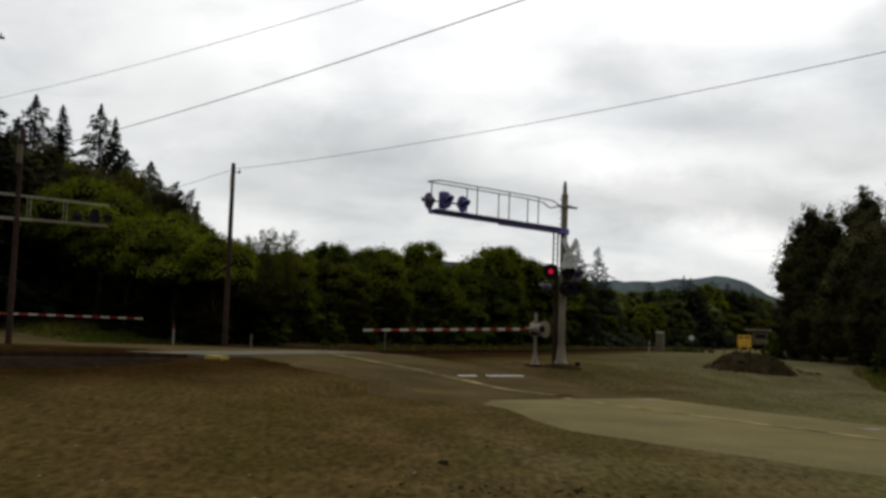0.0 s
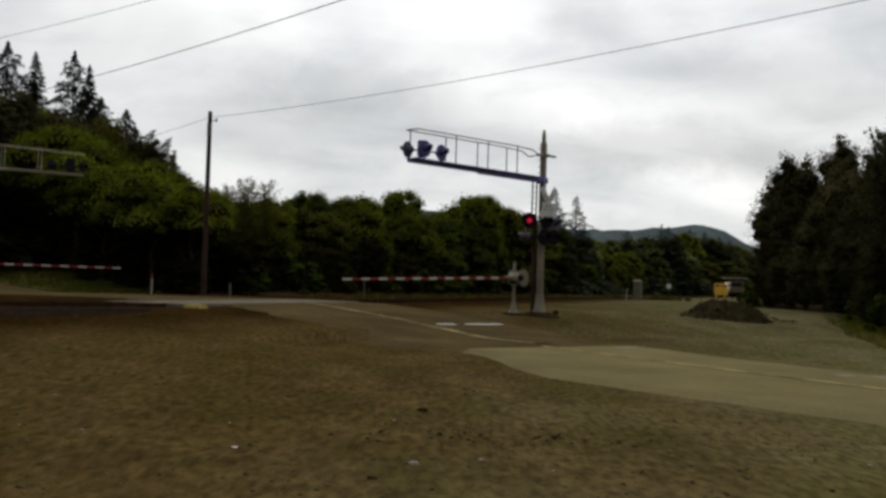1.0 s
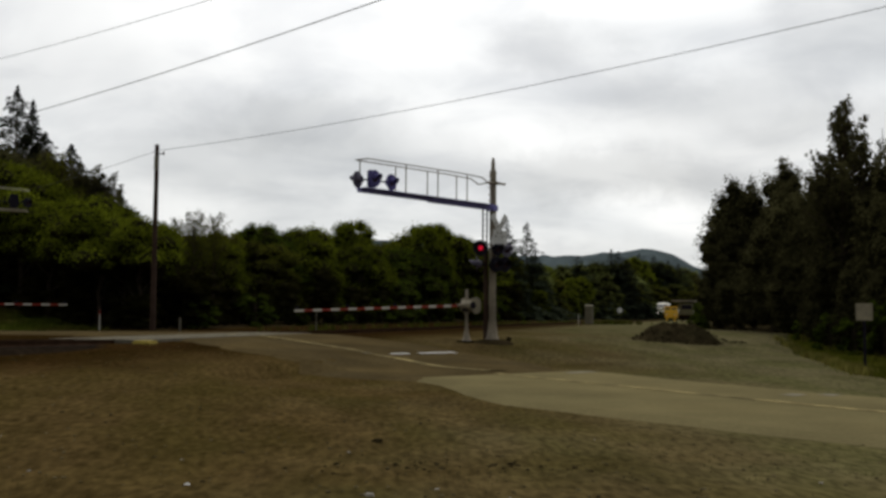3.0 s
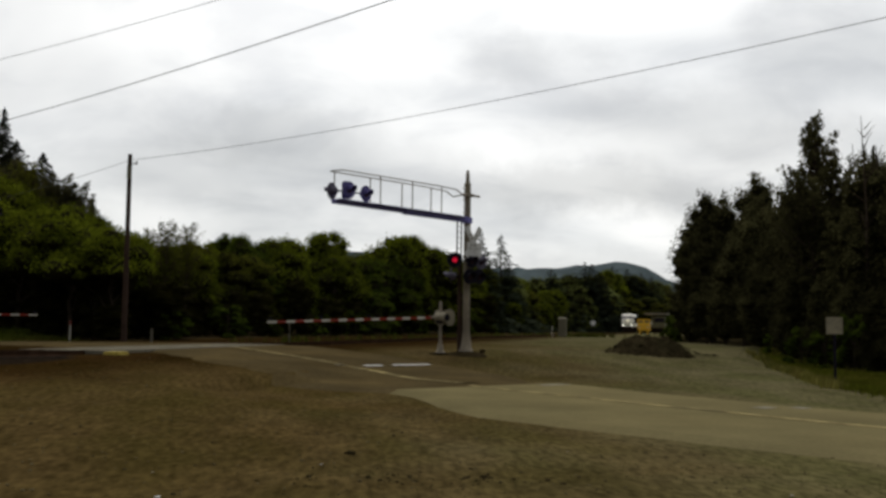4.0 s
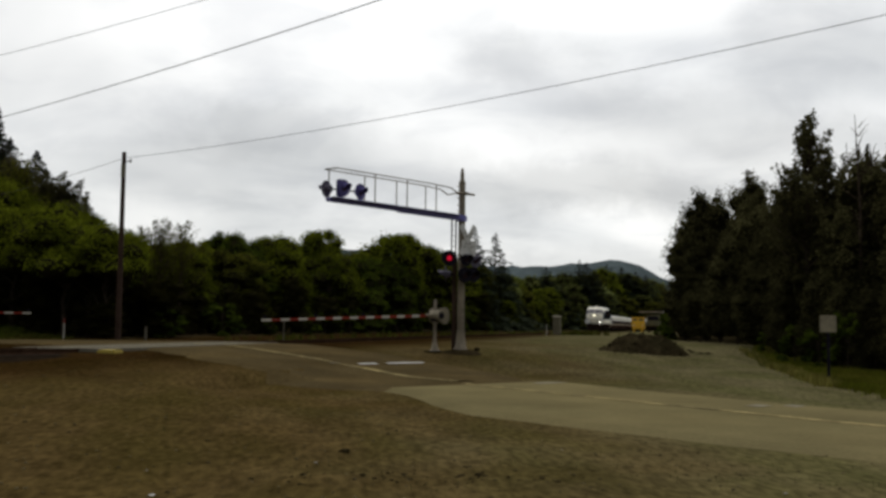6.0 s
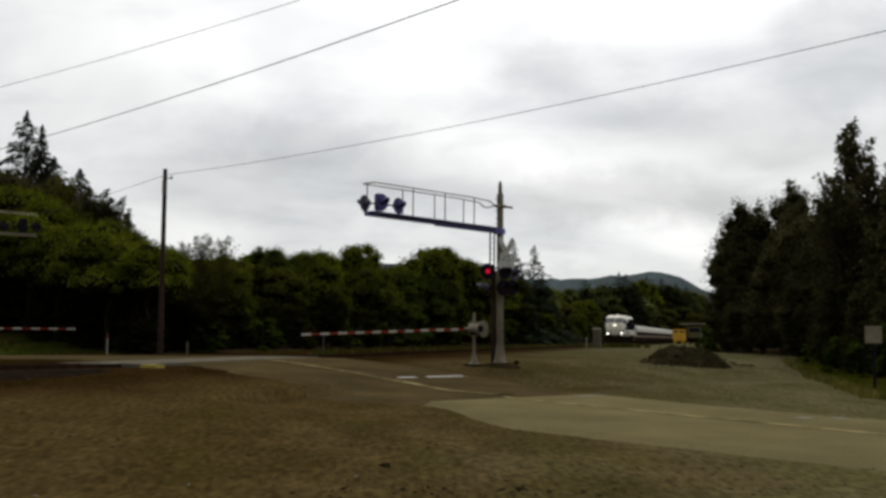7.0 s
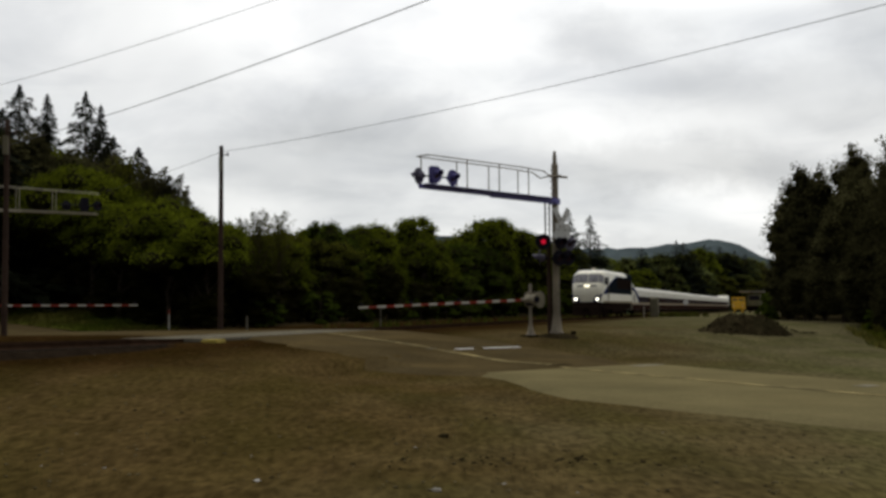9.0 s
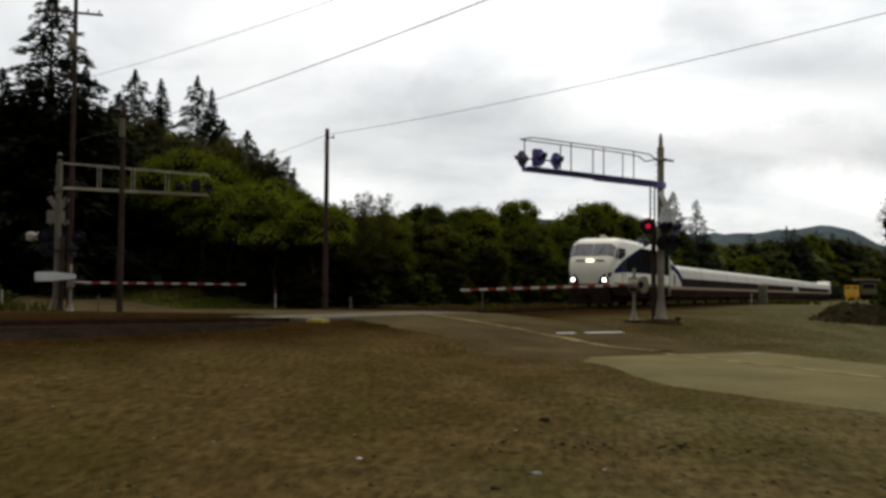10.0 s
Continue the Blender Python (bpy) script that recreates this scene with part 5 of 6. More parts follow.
def plume_tree(name, label, seed, mat, count, low, width, size, boughs=46, airy=False):
    """A poplar or alder 10 m high: boughs that sweep upwards, each a ragged plume of leaves with a pointed tip."""
    g = np.random.default_rng(seed)
    t = thing(name, label, "tree", group="broadleaf trees")
    wood = Build().tube((0, 0, -0.3), (0.1, 0, 5.5), 0.17, 0.09, 8, False).tube((0.1, 0, 5.5), (0, 0.1, 9.3), 0.09, 0.02, 7, False)
    pts, nrm, balls = [], [], []
    for i in range(boughs):
        k = (i + g.uniform(0, 1)) / boughs
        z0 = 10 * (low + (0.80 - low) * k)
        l = 10 * width * (0.55 + 0.65 * math.sin(math.pi * (0.25 + 0.7 * k))) * g.uniform(0.65, 1.15)
        a, up = g.uniform(0, 6.28), radians(g.uniform(15, 55) + 28 * k)
        d = np.array([math.cos(a) * math.cos(up), math.sin(a) * math.cos(up), math.sin(up)])
        m = int(count / boughs)
        q = g.uniform(0.12, 1.0, m) ** (0.9 if airy else 0.7)
        fat = (0.10 + 0.30 * np.sin(math.pi * np.clip(q * 0.85 + 0.12, 0, 1))) * l * (0.75 if airy else 1.0)
        off = unit(g.normal(0, 1, (m, 3)))
        c = d * (q * l)[:, None] + off * (fat * (g.uniform(0.45, 1.05, m) + 0.5 * g.uniform(0, 1, m) ** 6))[:, None]
        c[:, 2] += z0 + 0.22 * l * q * q
        pts.append(c)
        nrm.append(off + d * 0.3 + np.array([0, 0, 0.4]))
        if not airy:
            for f in (0.42, 0.72):
                balls.append((d * l * f + np.array([0, 0, z0 + 0.22 * l * f * f]), 0.25 * l * (1.1 - 0.5 * f)))
        if airy or i % 3 == 0:
            wood.tube((0, 0, z0), tuple(d * l * 0.5 + np.array([0, 0, z0 + 0.05 * l])), 0.05, 0.03, 5, False)
            wood.tube(tuple(d * l * 0.5 + np.array([0, 0, z0 + 0.05 * l])), tuple(d * l * 0.98 + np.array([0, 0, z0 + 0.22 * l])), 0.03, 0.008, 5, False)
    p = np.concatenate(pts)
    k = 9.9 / p[:, 2].max()
    p[:, 2] *= k
    part("trunk", wood, M_BARK, t, smooth=True)
    inner = shade_cores([(c * np.array([1, 1, k]), r) for c, r in balls], seed)
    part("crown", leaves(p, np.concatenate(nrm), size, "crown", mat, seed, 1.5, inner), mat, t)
    return t


def conifer(label, seed, count, width, sparse=0.0, boughs=260, blunt=0.92, core=0.24, mat=None, even=False):
    """A fir 10 m high: drooping boughs at uneven heights, each a flat fan of narrow sprays, round an inner cone
    coloured as shade.
    """
    g = np.random.default_rng(seed)
    mat = mat or M_NEEDLE
    t = thing("fir_tree", label, "conifer", group="conifers")
    b = Build().tube((0, 0, -0.3), (0, 0, 9.9), 0.13, 0.012, 8, False)
    tri = []
    reach = lambda k: width * 10 * (1 - k) ** blunt + 0.04
    for i in range(boughs):
        k = ((i + g.uniform(0, 1)) / boughs) ** 1.08
        if g.uniform() < sparse:
            continue
        a = i * 2.4 + g.normal(0, 0.5)
        clump = 1 + 0.28 * math.sin(3 * a + seed) * math.sin(k * 31 + seed) + 0.12 * math.sin(k * 17 + 2 * a)
        l = reach(k) * (g.uniform(0.88, 1.04) if even else g.uniform(0.6, 1.18) * clump)
        z = 0.5 + 9.35 * k
        d, side = np.array([math.cos(a), math.sin(a), 0]), np.array([-math.sin(a), math.cos(a), 0])
        rise, fall = (0.3, 0.35) if even else (g.uniform(-0.02, 0.16) + 0.25 * k * k, g.uniform(0.22, 0.46))
        m = max(6, int(count / boughs * (0.5 + 1.1 * l / (width * 10))))
        q = g.uniform(0.02, 1.0, m) ** 0.8
        off = g.uniform(-1, 1, m)
        c = d * (q * l)[:, None] + side * (off * (1.12 - q) * 0.46 * l)[:, None]
        c[:, 2] += z + rise * q * l - fall * q * q * l - np.abs(off) * 0.08 * l + g.normal(0, 0.04, m)
        way = unit(d + side * (off * 0.9)[:, None] + np.stack([0 * q, 0 * q, 0.1 - 0.8 * fall * q * 2 + g.normal(0, 0.22, m)], 1))
        across = unit(np.cross(way, np.array([0, 0, 1.0]) + g.normal(0, 0.45, (m, 3))))
        ln = ((0.06 + 0.24 * (1 - k)) * g.uniform(0.6, 1.35, m))[:, None]
        tri.append(np.stack([c - way * ln * 0.5 - across * ln * 0.42, c - way * ln * 0.5 + across * ln * 0.42, c + way * ln * 1.1], 1))
        if i % 4 == 0:
            tip = d * l * 0.9 + np.array([0, 0, z + rise * l * 0.9 - fall * 0.81 * l])
            b.tube((0, 0, z), tuple(tip), 0.022, 0.006, 4, False)
    part("trunk", b, M_BARK, t)
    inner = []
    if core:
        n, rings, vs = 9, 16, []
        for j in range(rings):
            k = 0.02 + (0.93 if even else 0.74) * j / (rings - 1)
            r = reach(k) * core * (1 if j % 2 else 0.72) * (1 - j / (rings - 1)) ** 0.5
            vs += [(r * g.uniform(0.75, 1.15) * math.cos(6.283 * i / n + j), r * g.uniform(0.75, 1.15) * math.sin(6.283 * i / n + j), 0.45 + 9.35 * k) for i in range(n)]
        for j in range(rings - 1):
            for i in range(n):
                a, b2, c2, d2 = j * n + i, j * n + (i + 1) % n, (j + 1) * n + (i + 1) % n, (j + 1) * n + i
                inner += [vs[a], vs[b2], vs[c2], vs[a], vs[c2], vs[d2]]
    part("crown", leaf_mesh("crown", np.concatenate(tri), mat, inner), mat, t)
    return t


def bare_tree(label, az, d, top, seed):
    g = np.random.default_rng(seed)
    x, y, z = at_az(az, d)
    h = top - z
    t = thing("bare_tree", label, "dead tree", pose(x, y, z))
    part("trunk", Build().tube((0, 0, -0.2), (0.15, 0, h * 0.6), 0.10, 0.065, 8, False).tube((0.15, 0, h * 0.6), (0.0, 0.1, h), 0.065, 0.012, 8, False), M_BARK, t)
    for i in range(16):
        k = g.uniform(0.45, 0.96)
        a, l = g.uniform(0, 6.28), g.uniform(0.5, 1.5) * (1.15 - k)
        p = Vector((0.1, 0, h * k))
        q = p + Vector((math.cos(a) * l, math.sin(a) * l, l * g.uniform(0.5, 1.3)))
        part("branch", Build().tube(p, q, 0.03, 0.012, 5, False).tube(q, q + Vector((math.cos(a + 0.6), math.sin(a + 0.6), 0.9)) * l * 0.5, 0.012, 0.005, 5, False), M_BARK, t)
    return t


def planted(templates, az, d, height, spread=1.0, g=RNG, sink=0.0):
    """A copy of one of the trees at this bearing and distance, with its top at this level."""
    src = templates[int(g.integers(0, len(templates)))]
    x, y, z = at_az(az, d)
    k = max(height - z, 0.6) / 10
    m = pose(x, y, z - sink, 0, 0, float(g.uniform(0, 360))) @ Matrix.Diagonal((k * spread, k * spread, k, 1))
    return copy_thing(src, m)


BROAD = [broad_tree("broadleaf_tree", lab, "tree", s, ma, 10000, lo, wd, 0.086, lob) for s, lo, wd, lob, ma, lab in (
    (1, 0.06, 0.34, 62, M_LEAF, "green broadleaf tree with a dense rounded crown"), (2, 0.05, 0.40, 54, M_LEAF_OLIVE, "olive broadleaf tree with an uneven crown"), (3, 0.10, 0.36, 66, M_LEAF, "green broadleaf tree with a dense rounded crown"),
    (4, 0.04, 0.44, 56, M_LEAF_DEEP, "deep green broadleaf tree with a wide crown"), (5, 0.08, 0.32, 58, M_LEAF, "green broadleaf tree with a dense rounded crown"))]
HAZED = [broad_tree("broadleaf_tree", "broadleaf tree in the far wood with haze in its leaf colour", "tree", s, M_LEAF_HAZE, 7000, lo, wd, 0.10, 54) for s, lo, wd in ((6, 0.06, 0.36), (7, 0.05, 0.40))]
SHADED = [broad_tree("broadleaf_tree", "broadleaf tree in the wood with leaves coloured as deep shade", "tree", s, M_LEAF_SHADE, 6000, lo, wd, 0.10, 40) for s, lo, wd in ((11, 0.05, 0.26), (12, 0.04, 0.30), (13, 0.08, 0.24))]
TALL = [broad_tree("broadleaf_tree", "tall broadleaf tree with light green top over deep shade", "tree", s, M_LEAF, 10000, lo, wd, 0.075, 40) for s, lo, wd in ((41, 0.42, 0.36), (42, 0.36, 0.40))]
CANOPY = [broad_tree("broadleaf_tree", "leaning broadleaf tree with a high green crown over deep shade", "tree", s, M_LEAF, 8000, 0.56, wd, 0.08, 30) for s, wd in ((43, 0.40), (44, 0.36))]
UPRIGHT = [plume_tree("alder_tree", "dark upright broadleaf tree at the edge of the grove", s, M_LEAF_GROVE, 9500, lo, wd, 0.062, 64) for s, lo, wd in ((51, 0.03, 0.27), (52, 0.04, 0.31), (53, 0.02, 0.24), (54, 0.05, 0.29))]
COTTON = [plume_tree("cottonwood_tree", "tall grey-green poplar with loose upswept plumes of leaves", s, M_LEAF_GROVE, 5200, 0.35, wd, 0.055, 34, True) for s, wd in ((57, 0.20), (58, 0.16))]
BUSH = [broad_tree("shrub", "dense green roadside shrub", "shrub", s, M_LEAF_DEEP, 3000, 0.0, 0.6, 0.26, 22) for s in (21, 22)]
THIN = [plume_tree("willow_tree", "thin feathery light green tree above the hedge", s, M_LEAF_OLIVE, 3000, 0.3, 0.26, 0.055, 30, True) for s in (61, 62)]
FIRS = [conifer("dark pointed fir tree above the wood", 31, 15000, 0.34), conifer("dark pointed fir tree above the wood", 32, 17000, 0.42, 0.03), conifer("smooth narrow dark conifer with a rounded tip", 33, 13000, 0.19, 0, 340, 0.72, 0.8, None, True),
        conifer("thin open fir tree far behind the signal", 34, 8500, 0.34, 0.06, 190, 0.92, 0.0, M_NEEDLE_HAZE), conifer("fir tree in the far wood with haze in its colour", 35, 6000, 0.36, 0.0, 180, 0.85, 0.3, M_NEEDLE_HAZE)]
for i, src in enumerate(BROAD + HAZED + SHADED + UPRIGHT + COTTON + CANOPY + TALL + BUSH + THIN + FIRS):
    src.matrix_basis = pose(*at_az(-34 - i * 1.6, 128 + 6 * (i % 4)))

# the tops of the wood, as bearing and elevation in degrees
SKYLINE = [(-31, 10.2), (-28, 10.0), (-24, 9.2), (-22, 9.2), (-19.65, 8.4), (-18, 7.7), (-16.9, 7.0), (-14.9, 5.75), (-13, 5.5), (-11.8, 5.2), (-10.9, 4.6), (-8, 4.55), (-6.4, 4.75), (-4.7, 5.5), (-3.7, 5.4), (-2.8, 4.85), (-1.6, 5.5),
           (-0.2, 4.9), (0.5, 3.9), (1.2, 4.0), (2.1, 5.15), (3.8, 5.35), (4.8, 4.8), (5.7, 3.95), (7, 3.6), (8.1, 3.25), (9.3, 3.0), (10.4, 2.85), (11.7, 2.9), (13, 3.1), (14.5, 3.2), (16, 2.9), (17.5, 2.6)]


def wood_line(az):
    """Distance of the wood's edge beyond the track and the road at a bearing."""
    y = 37 / max(0.346 - math.tan(radians(az)), 0.14)
    d = y / math.cos(radians(az))
    if az < -12:
        d = max(d, lerp([(-31, 118), (-25, 112), (-20, 92), (-16, 78), (-12, 68)], az))
    if az > 13.0:
        d = max(d, lerp([(13.0, 270), (14.1, 400), (18, 430)], az))
    return d


def plant_woods():
    g = np.random.default_rng(5)
    for row, (back, hk, dk) in enumerate(((0, 0.52, 0.16), (7, 0.80, 0.12), (15, 0.99, 0.03), (26, 0.97, 0.03))):
        az = -31.0
        while az < 17.6:
            d = wood_line(az) * (1 + 0.02 * g.normal()) + back * (1 if az < 6 else 1.5)
            top = d * math.tan(radians(lerp(SKYLINE, az))) + 1.65
            h = max(top * hk * (1 + dk * g.normal()), 2.5)
            # front rows and far left take near-black trees to paint the wood's shade
            pool = BROAD if az > -9.0 else (SHADED if row < 1 or (row < 2 and az < -11.5) or az < -21.5 else TALL + [BROAD[0], BROAD[2]])
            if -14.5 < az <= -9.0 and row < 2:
                pool = SHADED
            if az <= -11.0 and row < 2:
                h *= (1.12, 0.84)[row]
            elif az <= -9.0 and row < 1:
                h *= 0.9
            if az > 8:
                pool = HAZED + BROAD[1:3]
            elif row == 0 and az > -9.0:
                pool = SHADED + SHADED + BROAD[3:4]
            planted(pool, az, d, h, float(g.uniform(0.95, 1.25) if row != 2 else g.uniform(0.65, 0.95)), g)
            az += math.degrees(h * 0.48 / d) * float(g.uniform(0.8, 1.2)) * (1.1, 1.0, 0.75, 1.15)[row] * (0.85 if az < -12 else 1.0)
    # low growth at the foot of the wood
    az = -9.0
    while az < 10:
        d = wood_line(az) - 4
        planted(BUSH, az, d, float(g.uniform(1.6, 3.4)), 1.0, g)
        az += math.degrees(3.4 / d)
    # near-black growth that stands for the shade at the wood's foot
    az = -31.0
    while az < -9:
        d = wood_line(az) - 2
        planted(SHADED, az, d, at_az(az, d)[2] + float(g.uniform(2.2, 4.0)), 1.8, g)
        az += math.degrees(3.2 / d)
    for az, d, h, w in ((-28.7, 60, 2.2, 0.9), (-30.0, 62, 2.5, 1.0), (-27.7, 62, 1.6, 0.7)):
        planted(BUSH, az, d, h, w, g)
    # firs that stand above it
    for az, d, el, w, k in ((-26.0, 92, 15.3, 1.25, 1), (-24.3, 94, 11.6, 1.2, 1), (-28.3, 96, 11.2, 1.3, 1), (-30, 96, 12.2, 1.3, 1), (-21.8, 104, 11.6, 1.2, 1), (-22.6, 106, 10.4, 1.2, 1), (-20.46, 106, 11.25, 0.95, 2), (-18.59, 104, 11.5, 0.95, 1), (-17.83, 105, 10.87, 0.9, 0), (-17.2, 108, 9.3, 1.3, 1), (-15.9, 100, 8.7, 1.5, 0),
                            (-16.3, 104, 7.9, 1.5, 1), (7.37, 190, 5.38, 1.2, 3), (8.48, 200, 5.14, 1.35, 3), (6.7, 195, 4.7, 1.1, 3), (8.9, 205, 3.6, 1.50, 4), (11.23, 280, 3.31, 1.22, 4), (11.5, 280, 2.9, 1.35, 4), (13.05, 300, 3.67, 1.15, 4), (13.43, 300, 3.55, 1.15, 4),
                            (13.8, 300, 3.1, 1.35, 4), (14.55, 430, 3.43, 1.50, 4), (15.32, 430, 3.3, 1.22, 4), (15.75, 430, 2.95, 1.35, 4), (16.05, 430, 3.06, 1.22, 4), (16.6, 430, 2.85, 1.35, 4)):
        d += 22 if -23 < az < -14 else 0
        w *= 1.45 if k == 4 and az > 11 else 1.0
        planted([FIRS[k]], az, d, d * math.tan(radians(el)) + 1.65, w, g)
    # slender broadleaf trees between the firs and the canopy
    for az, d, el, w, pool in ((-15.15, 106, 7.8, 1.2, COTTON), (-14.19, 104, 7.35, 1.3, COTTON), (-13.7, 102, 6.5, 1.3, COTTON), (-14.6, 104, 7.0, 1.2, COTTON), (-21.2, 110, 9.2, 1.2, UPRIGHT), (-19.5, 110, 8.7, 1.2, UPRIGHT), (-18.2, 110, 8.6, 1.1, UPRIGHT),
                               (-22.5, 110, 9.6, 1.3, UPRIGHT), (-17.2, 108, 7.9, 1.1, UPRIGHT), (-16.7, 104, 8.4, 0.8, THIN), (-16.35, 104, 8.2, 0.7, THIN)):
        planted(pool, az, d, d * math.tan(radians(el)) + 1.65, w, g)
    # lighter canopy that hangs out over the shade of the wood
    for az, d, el, w in ((-19.4, 88, 7.9, 1.0), (-18.1, 84, 7.2, 1.0), (-16.8, 78, 6.5, 1.05), (-15.6, 75, 5.75, 1.1), (-14.3, 71, 5.55, 1.15), (-13.1, 69, 5.35, 1.1), (-12.2, 67, 4.9, 0.9)):
        planted(CANOPY, az, d, d * math.tan(radians(el)) + 1.65, w, g)
    # the wood beside the lot
    edge = [(17.4, 2.0), (17.8, 2.9), (18.5, 4.2), (19.1, 5.7), (19.6, 6.6), (20, 7.0), (21, 7.2), (21.9, 7.6), (22.6, 7.5), (23.4, 7.1), (24, 7.6), (25, 7.9), (26.1, 7.7), (27.3, 7.5), (28, 7.6), (29.2, 8.2), (33, 9.5), (40, 10)]
    for back, hk in ((0, 0.5), (3, 0.75), (6, 0.97), (11, 0.97), (18, 0.95)):
        az = 18.62 + back * 0.03
        while az < (41 if back < 6 else 35):
            d = lerp([(17.5, 92), (20, 80), (23, 62), (26, 50), (30, 43), (40, 36)], az) + back
            h = (d * math.tan(radians(lerp(edge, az))) + 1.65) * hk * (1 + (0.05 if back < 6 else 0.075) * g.normal())
            planted(UPRIGHT, az, d, h, float(g.uniform(0.95, 1.3) if back < 6 else g.uniform(0.8, 1.1)), g)
            az += math.degrees(h * (0.27 if back < 6 else 0.24) / d) * float(g.uniform(0.8, 1.2))
    # a taller one whose crown stands free of the rest, and its neighbours
    for az, d, el, w in ((24.95, 56, 11.3, 1.0), (24.2, 57, 8.8, 0.75), (25.9, 57, 9.6, 0.8), (27.7, 54, 9.6, 0.6), (29.4, 50, 9.9, 0.9)):
        planted(COTTON, az, d, d * math.tan(radians(el)) + 1.65, w, g)
    # green shrubs at the foot of the grove
    for az, d, h, w in ((17.75, 96, 2.6, 0.9), (18.15, 92, 3.4, 0.8), (18.5, 90, 2.8, 0.9), (22.9, 59, 1.5, 0.9), (24.2, 53, 1.9, 0.8), (25.4, 49, 1.7, 0.8), (26.8, 47, 2.4, 0.7)):
        planted(BUSH, az, d, h, w, g)
    for az, d, el in ((27.33, 50, 11.0), (28.03, 52, 9.5), (29.02, 50, 9.9), (26.9, 52, 9.6)):
        bare_tree("bare dead tree standing in the grove", az, d, d * math.tan(radians(el)) + 1.65, int(az * 10))
    # a thin feathery tree over the hedge beyond the road
    for az, d, el, w in ((-9.6, 76, 5.6, 0.9), (-8.5, 78, 5.5, 0.9), (-10.4, 74, 5.2, 0.7)):
        planted(THIN, az, d, d * math.tan(radians(el)) + 1.65, w, g)


plant_woods()


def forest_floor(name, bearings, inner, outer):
    """A dark soil sheet added under the trees to cut bounced light and deepen their shade."""
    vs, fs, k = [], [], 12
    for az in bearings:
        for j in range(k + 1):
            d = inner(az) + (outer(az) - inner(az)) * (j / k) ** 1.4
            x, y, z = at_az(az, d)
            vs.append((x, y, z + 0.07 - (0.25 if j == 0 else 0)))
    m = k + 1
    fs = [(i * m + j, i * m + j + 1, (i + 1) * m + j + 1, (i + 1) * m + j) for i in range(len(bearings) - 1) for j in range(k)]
    tagged(part(name, Build().add(vs, fs), M_DIRT, None), "dark soil sheet added to deepen the shade under the trees", "ground", kind="structure")


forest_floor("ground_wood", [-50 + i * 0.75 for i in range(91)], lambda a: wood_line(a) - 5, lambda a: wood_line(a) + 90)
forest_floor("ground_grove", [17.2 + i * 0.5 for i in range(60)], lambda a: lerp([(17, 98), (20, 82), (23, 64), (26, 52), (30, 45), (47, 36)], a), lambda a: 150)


def grass(label, places, height, seed, mat=None):
    """Tufts of grass blades at these places, in one mesh."""
    g = np.random.default_rng(seed)
    vs, fs = [], []
    for x, y, *level in places:
        z = level[0] if level else ground_z(x, y)
        for _ in range(5):
            a, b, h = g.uniform(0, 6.28), g.normal(0, 0.12, 2), height * g.uniform(0.5, 1.2)
            w = h * 0.10
            lean = g.normal(0, 0.25, 2) * h
            k = len(vs)
            px, py = x + b[0], y + b[1]
            vs += [(px - w * math.cos(a), py - w * math.sin(a), z - 0.03), (px + w * math.cos(a), py + w * math.sin(a), z - 0.03), (px + lean[0], py + lean[1], z + h)]
            fs.append((k, k + 1, k + 2))
    me = bpy.data.meshes.new("grass")
    me.from_pydata(vs, [], fs)
    me.materials.append(mat or M_GRASS)
    tagged(new("grass", me), label, "grass", kind="stuff")


def lot_place(g):
    while True:
        az, d = g.uniform(-33, 33), 6.5 * (45 / 6.5) ** g.uniform()
        x, y, z = at_az(az, d)
        u, n = un(x, y)
        if n < -5.2 - (1.5 if u > 14 else 0) or n > 5.2:
            return x, y, z


BANK = ((0.0, -0.10), (0.7, 0.3), (1.6, 0.72), (2.8, 1.0), (5.0, 1.05), (8.0, 0.9), (12.0, 0.2))


def bank_z(u, k):
    """Height of the grass bank k metres to the right of the far road's edge."""
    rise = 1.35 * smooth01(-29, -60, u)
    x, y = xy(u, far_shift(u) + 4.7 + k)
    return road_z(u, far_shift(u) + 4.7) + rise * lerp(BANK, k) * (1 + 0.25 * noise.noise((u * 0.2, k * 0.4, 2))), x, y


def grass_bank():
    us = [-28 - i * 2.0 for i in range(32)]
    ks = [0.0, 0.4, 0.8, 1.2, 1.7, 2.2, 2.8, 3.6, 5.0, 6.5, 8.0, 10.0, 12.0]
    vs = []
    for u in us:
        for k in ks:
            z, x, y = bank_z(u, k)
            vs.append((x, y, z + 0.02))
    m = len(ks)
    fs = [(i * m + j, i * m + j + 1, (i + 1) * m + j + 1, (i + 1) * m + j) for i in range(len(us) - 1) for j in range(m - 1)]
    tagged(part("ground_bank", Build().add(vs, fs), M_GRASS, None, smooth=True), "rough green grass bank rising beside the far road", "ground", kind="structure")


grass_bank()


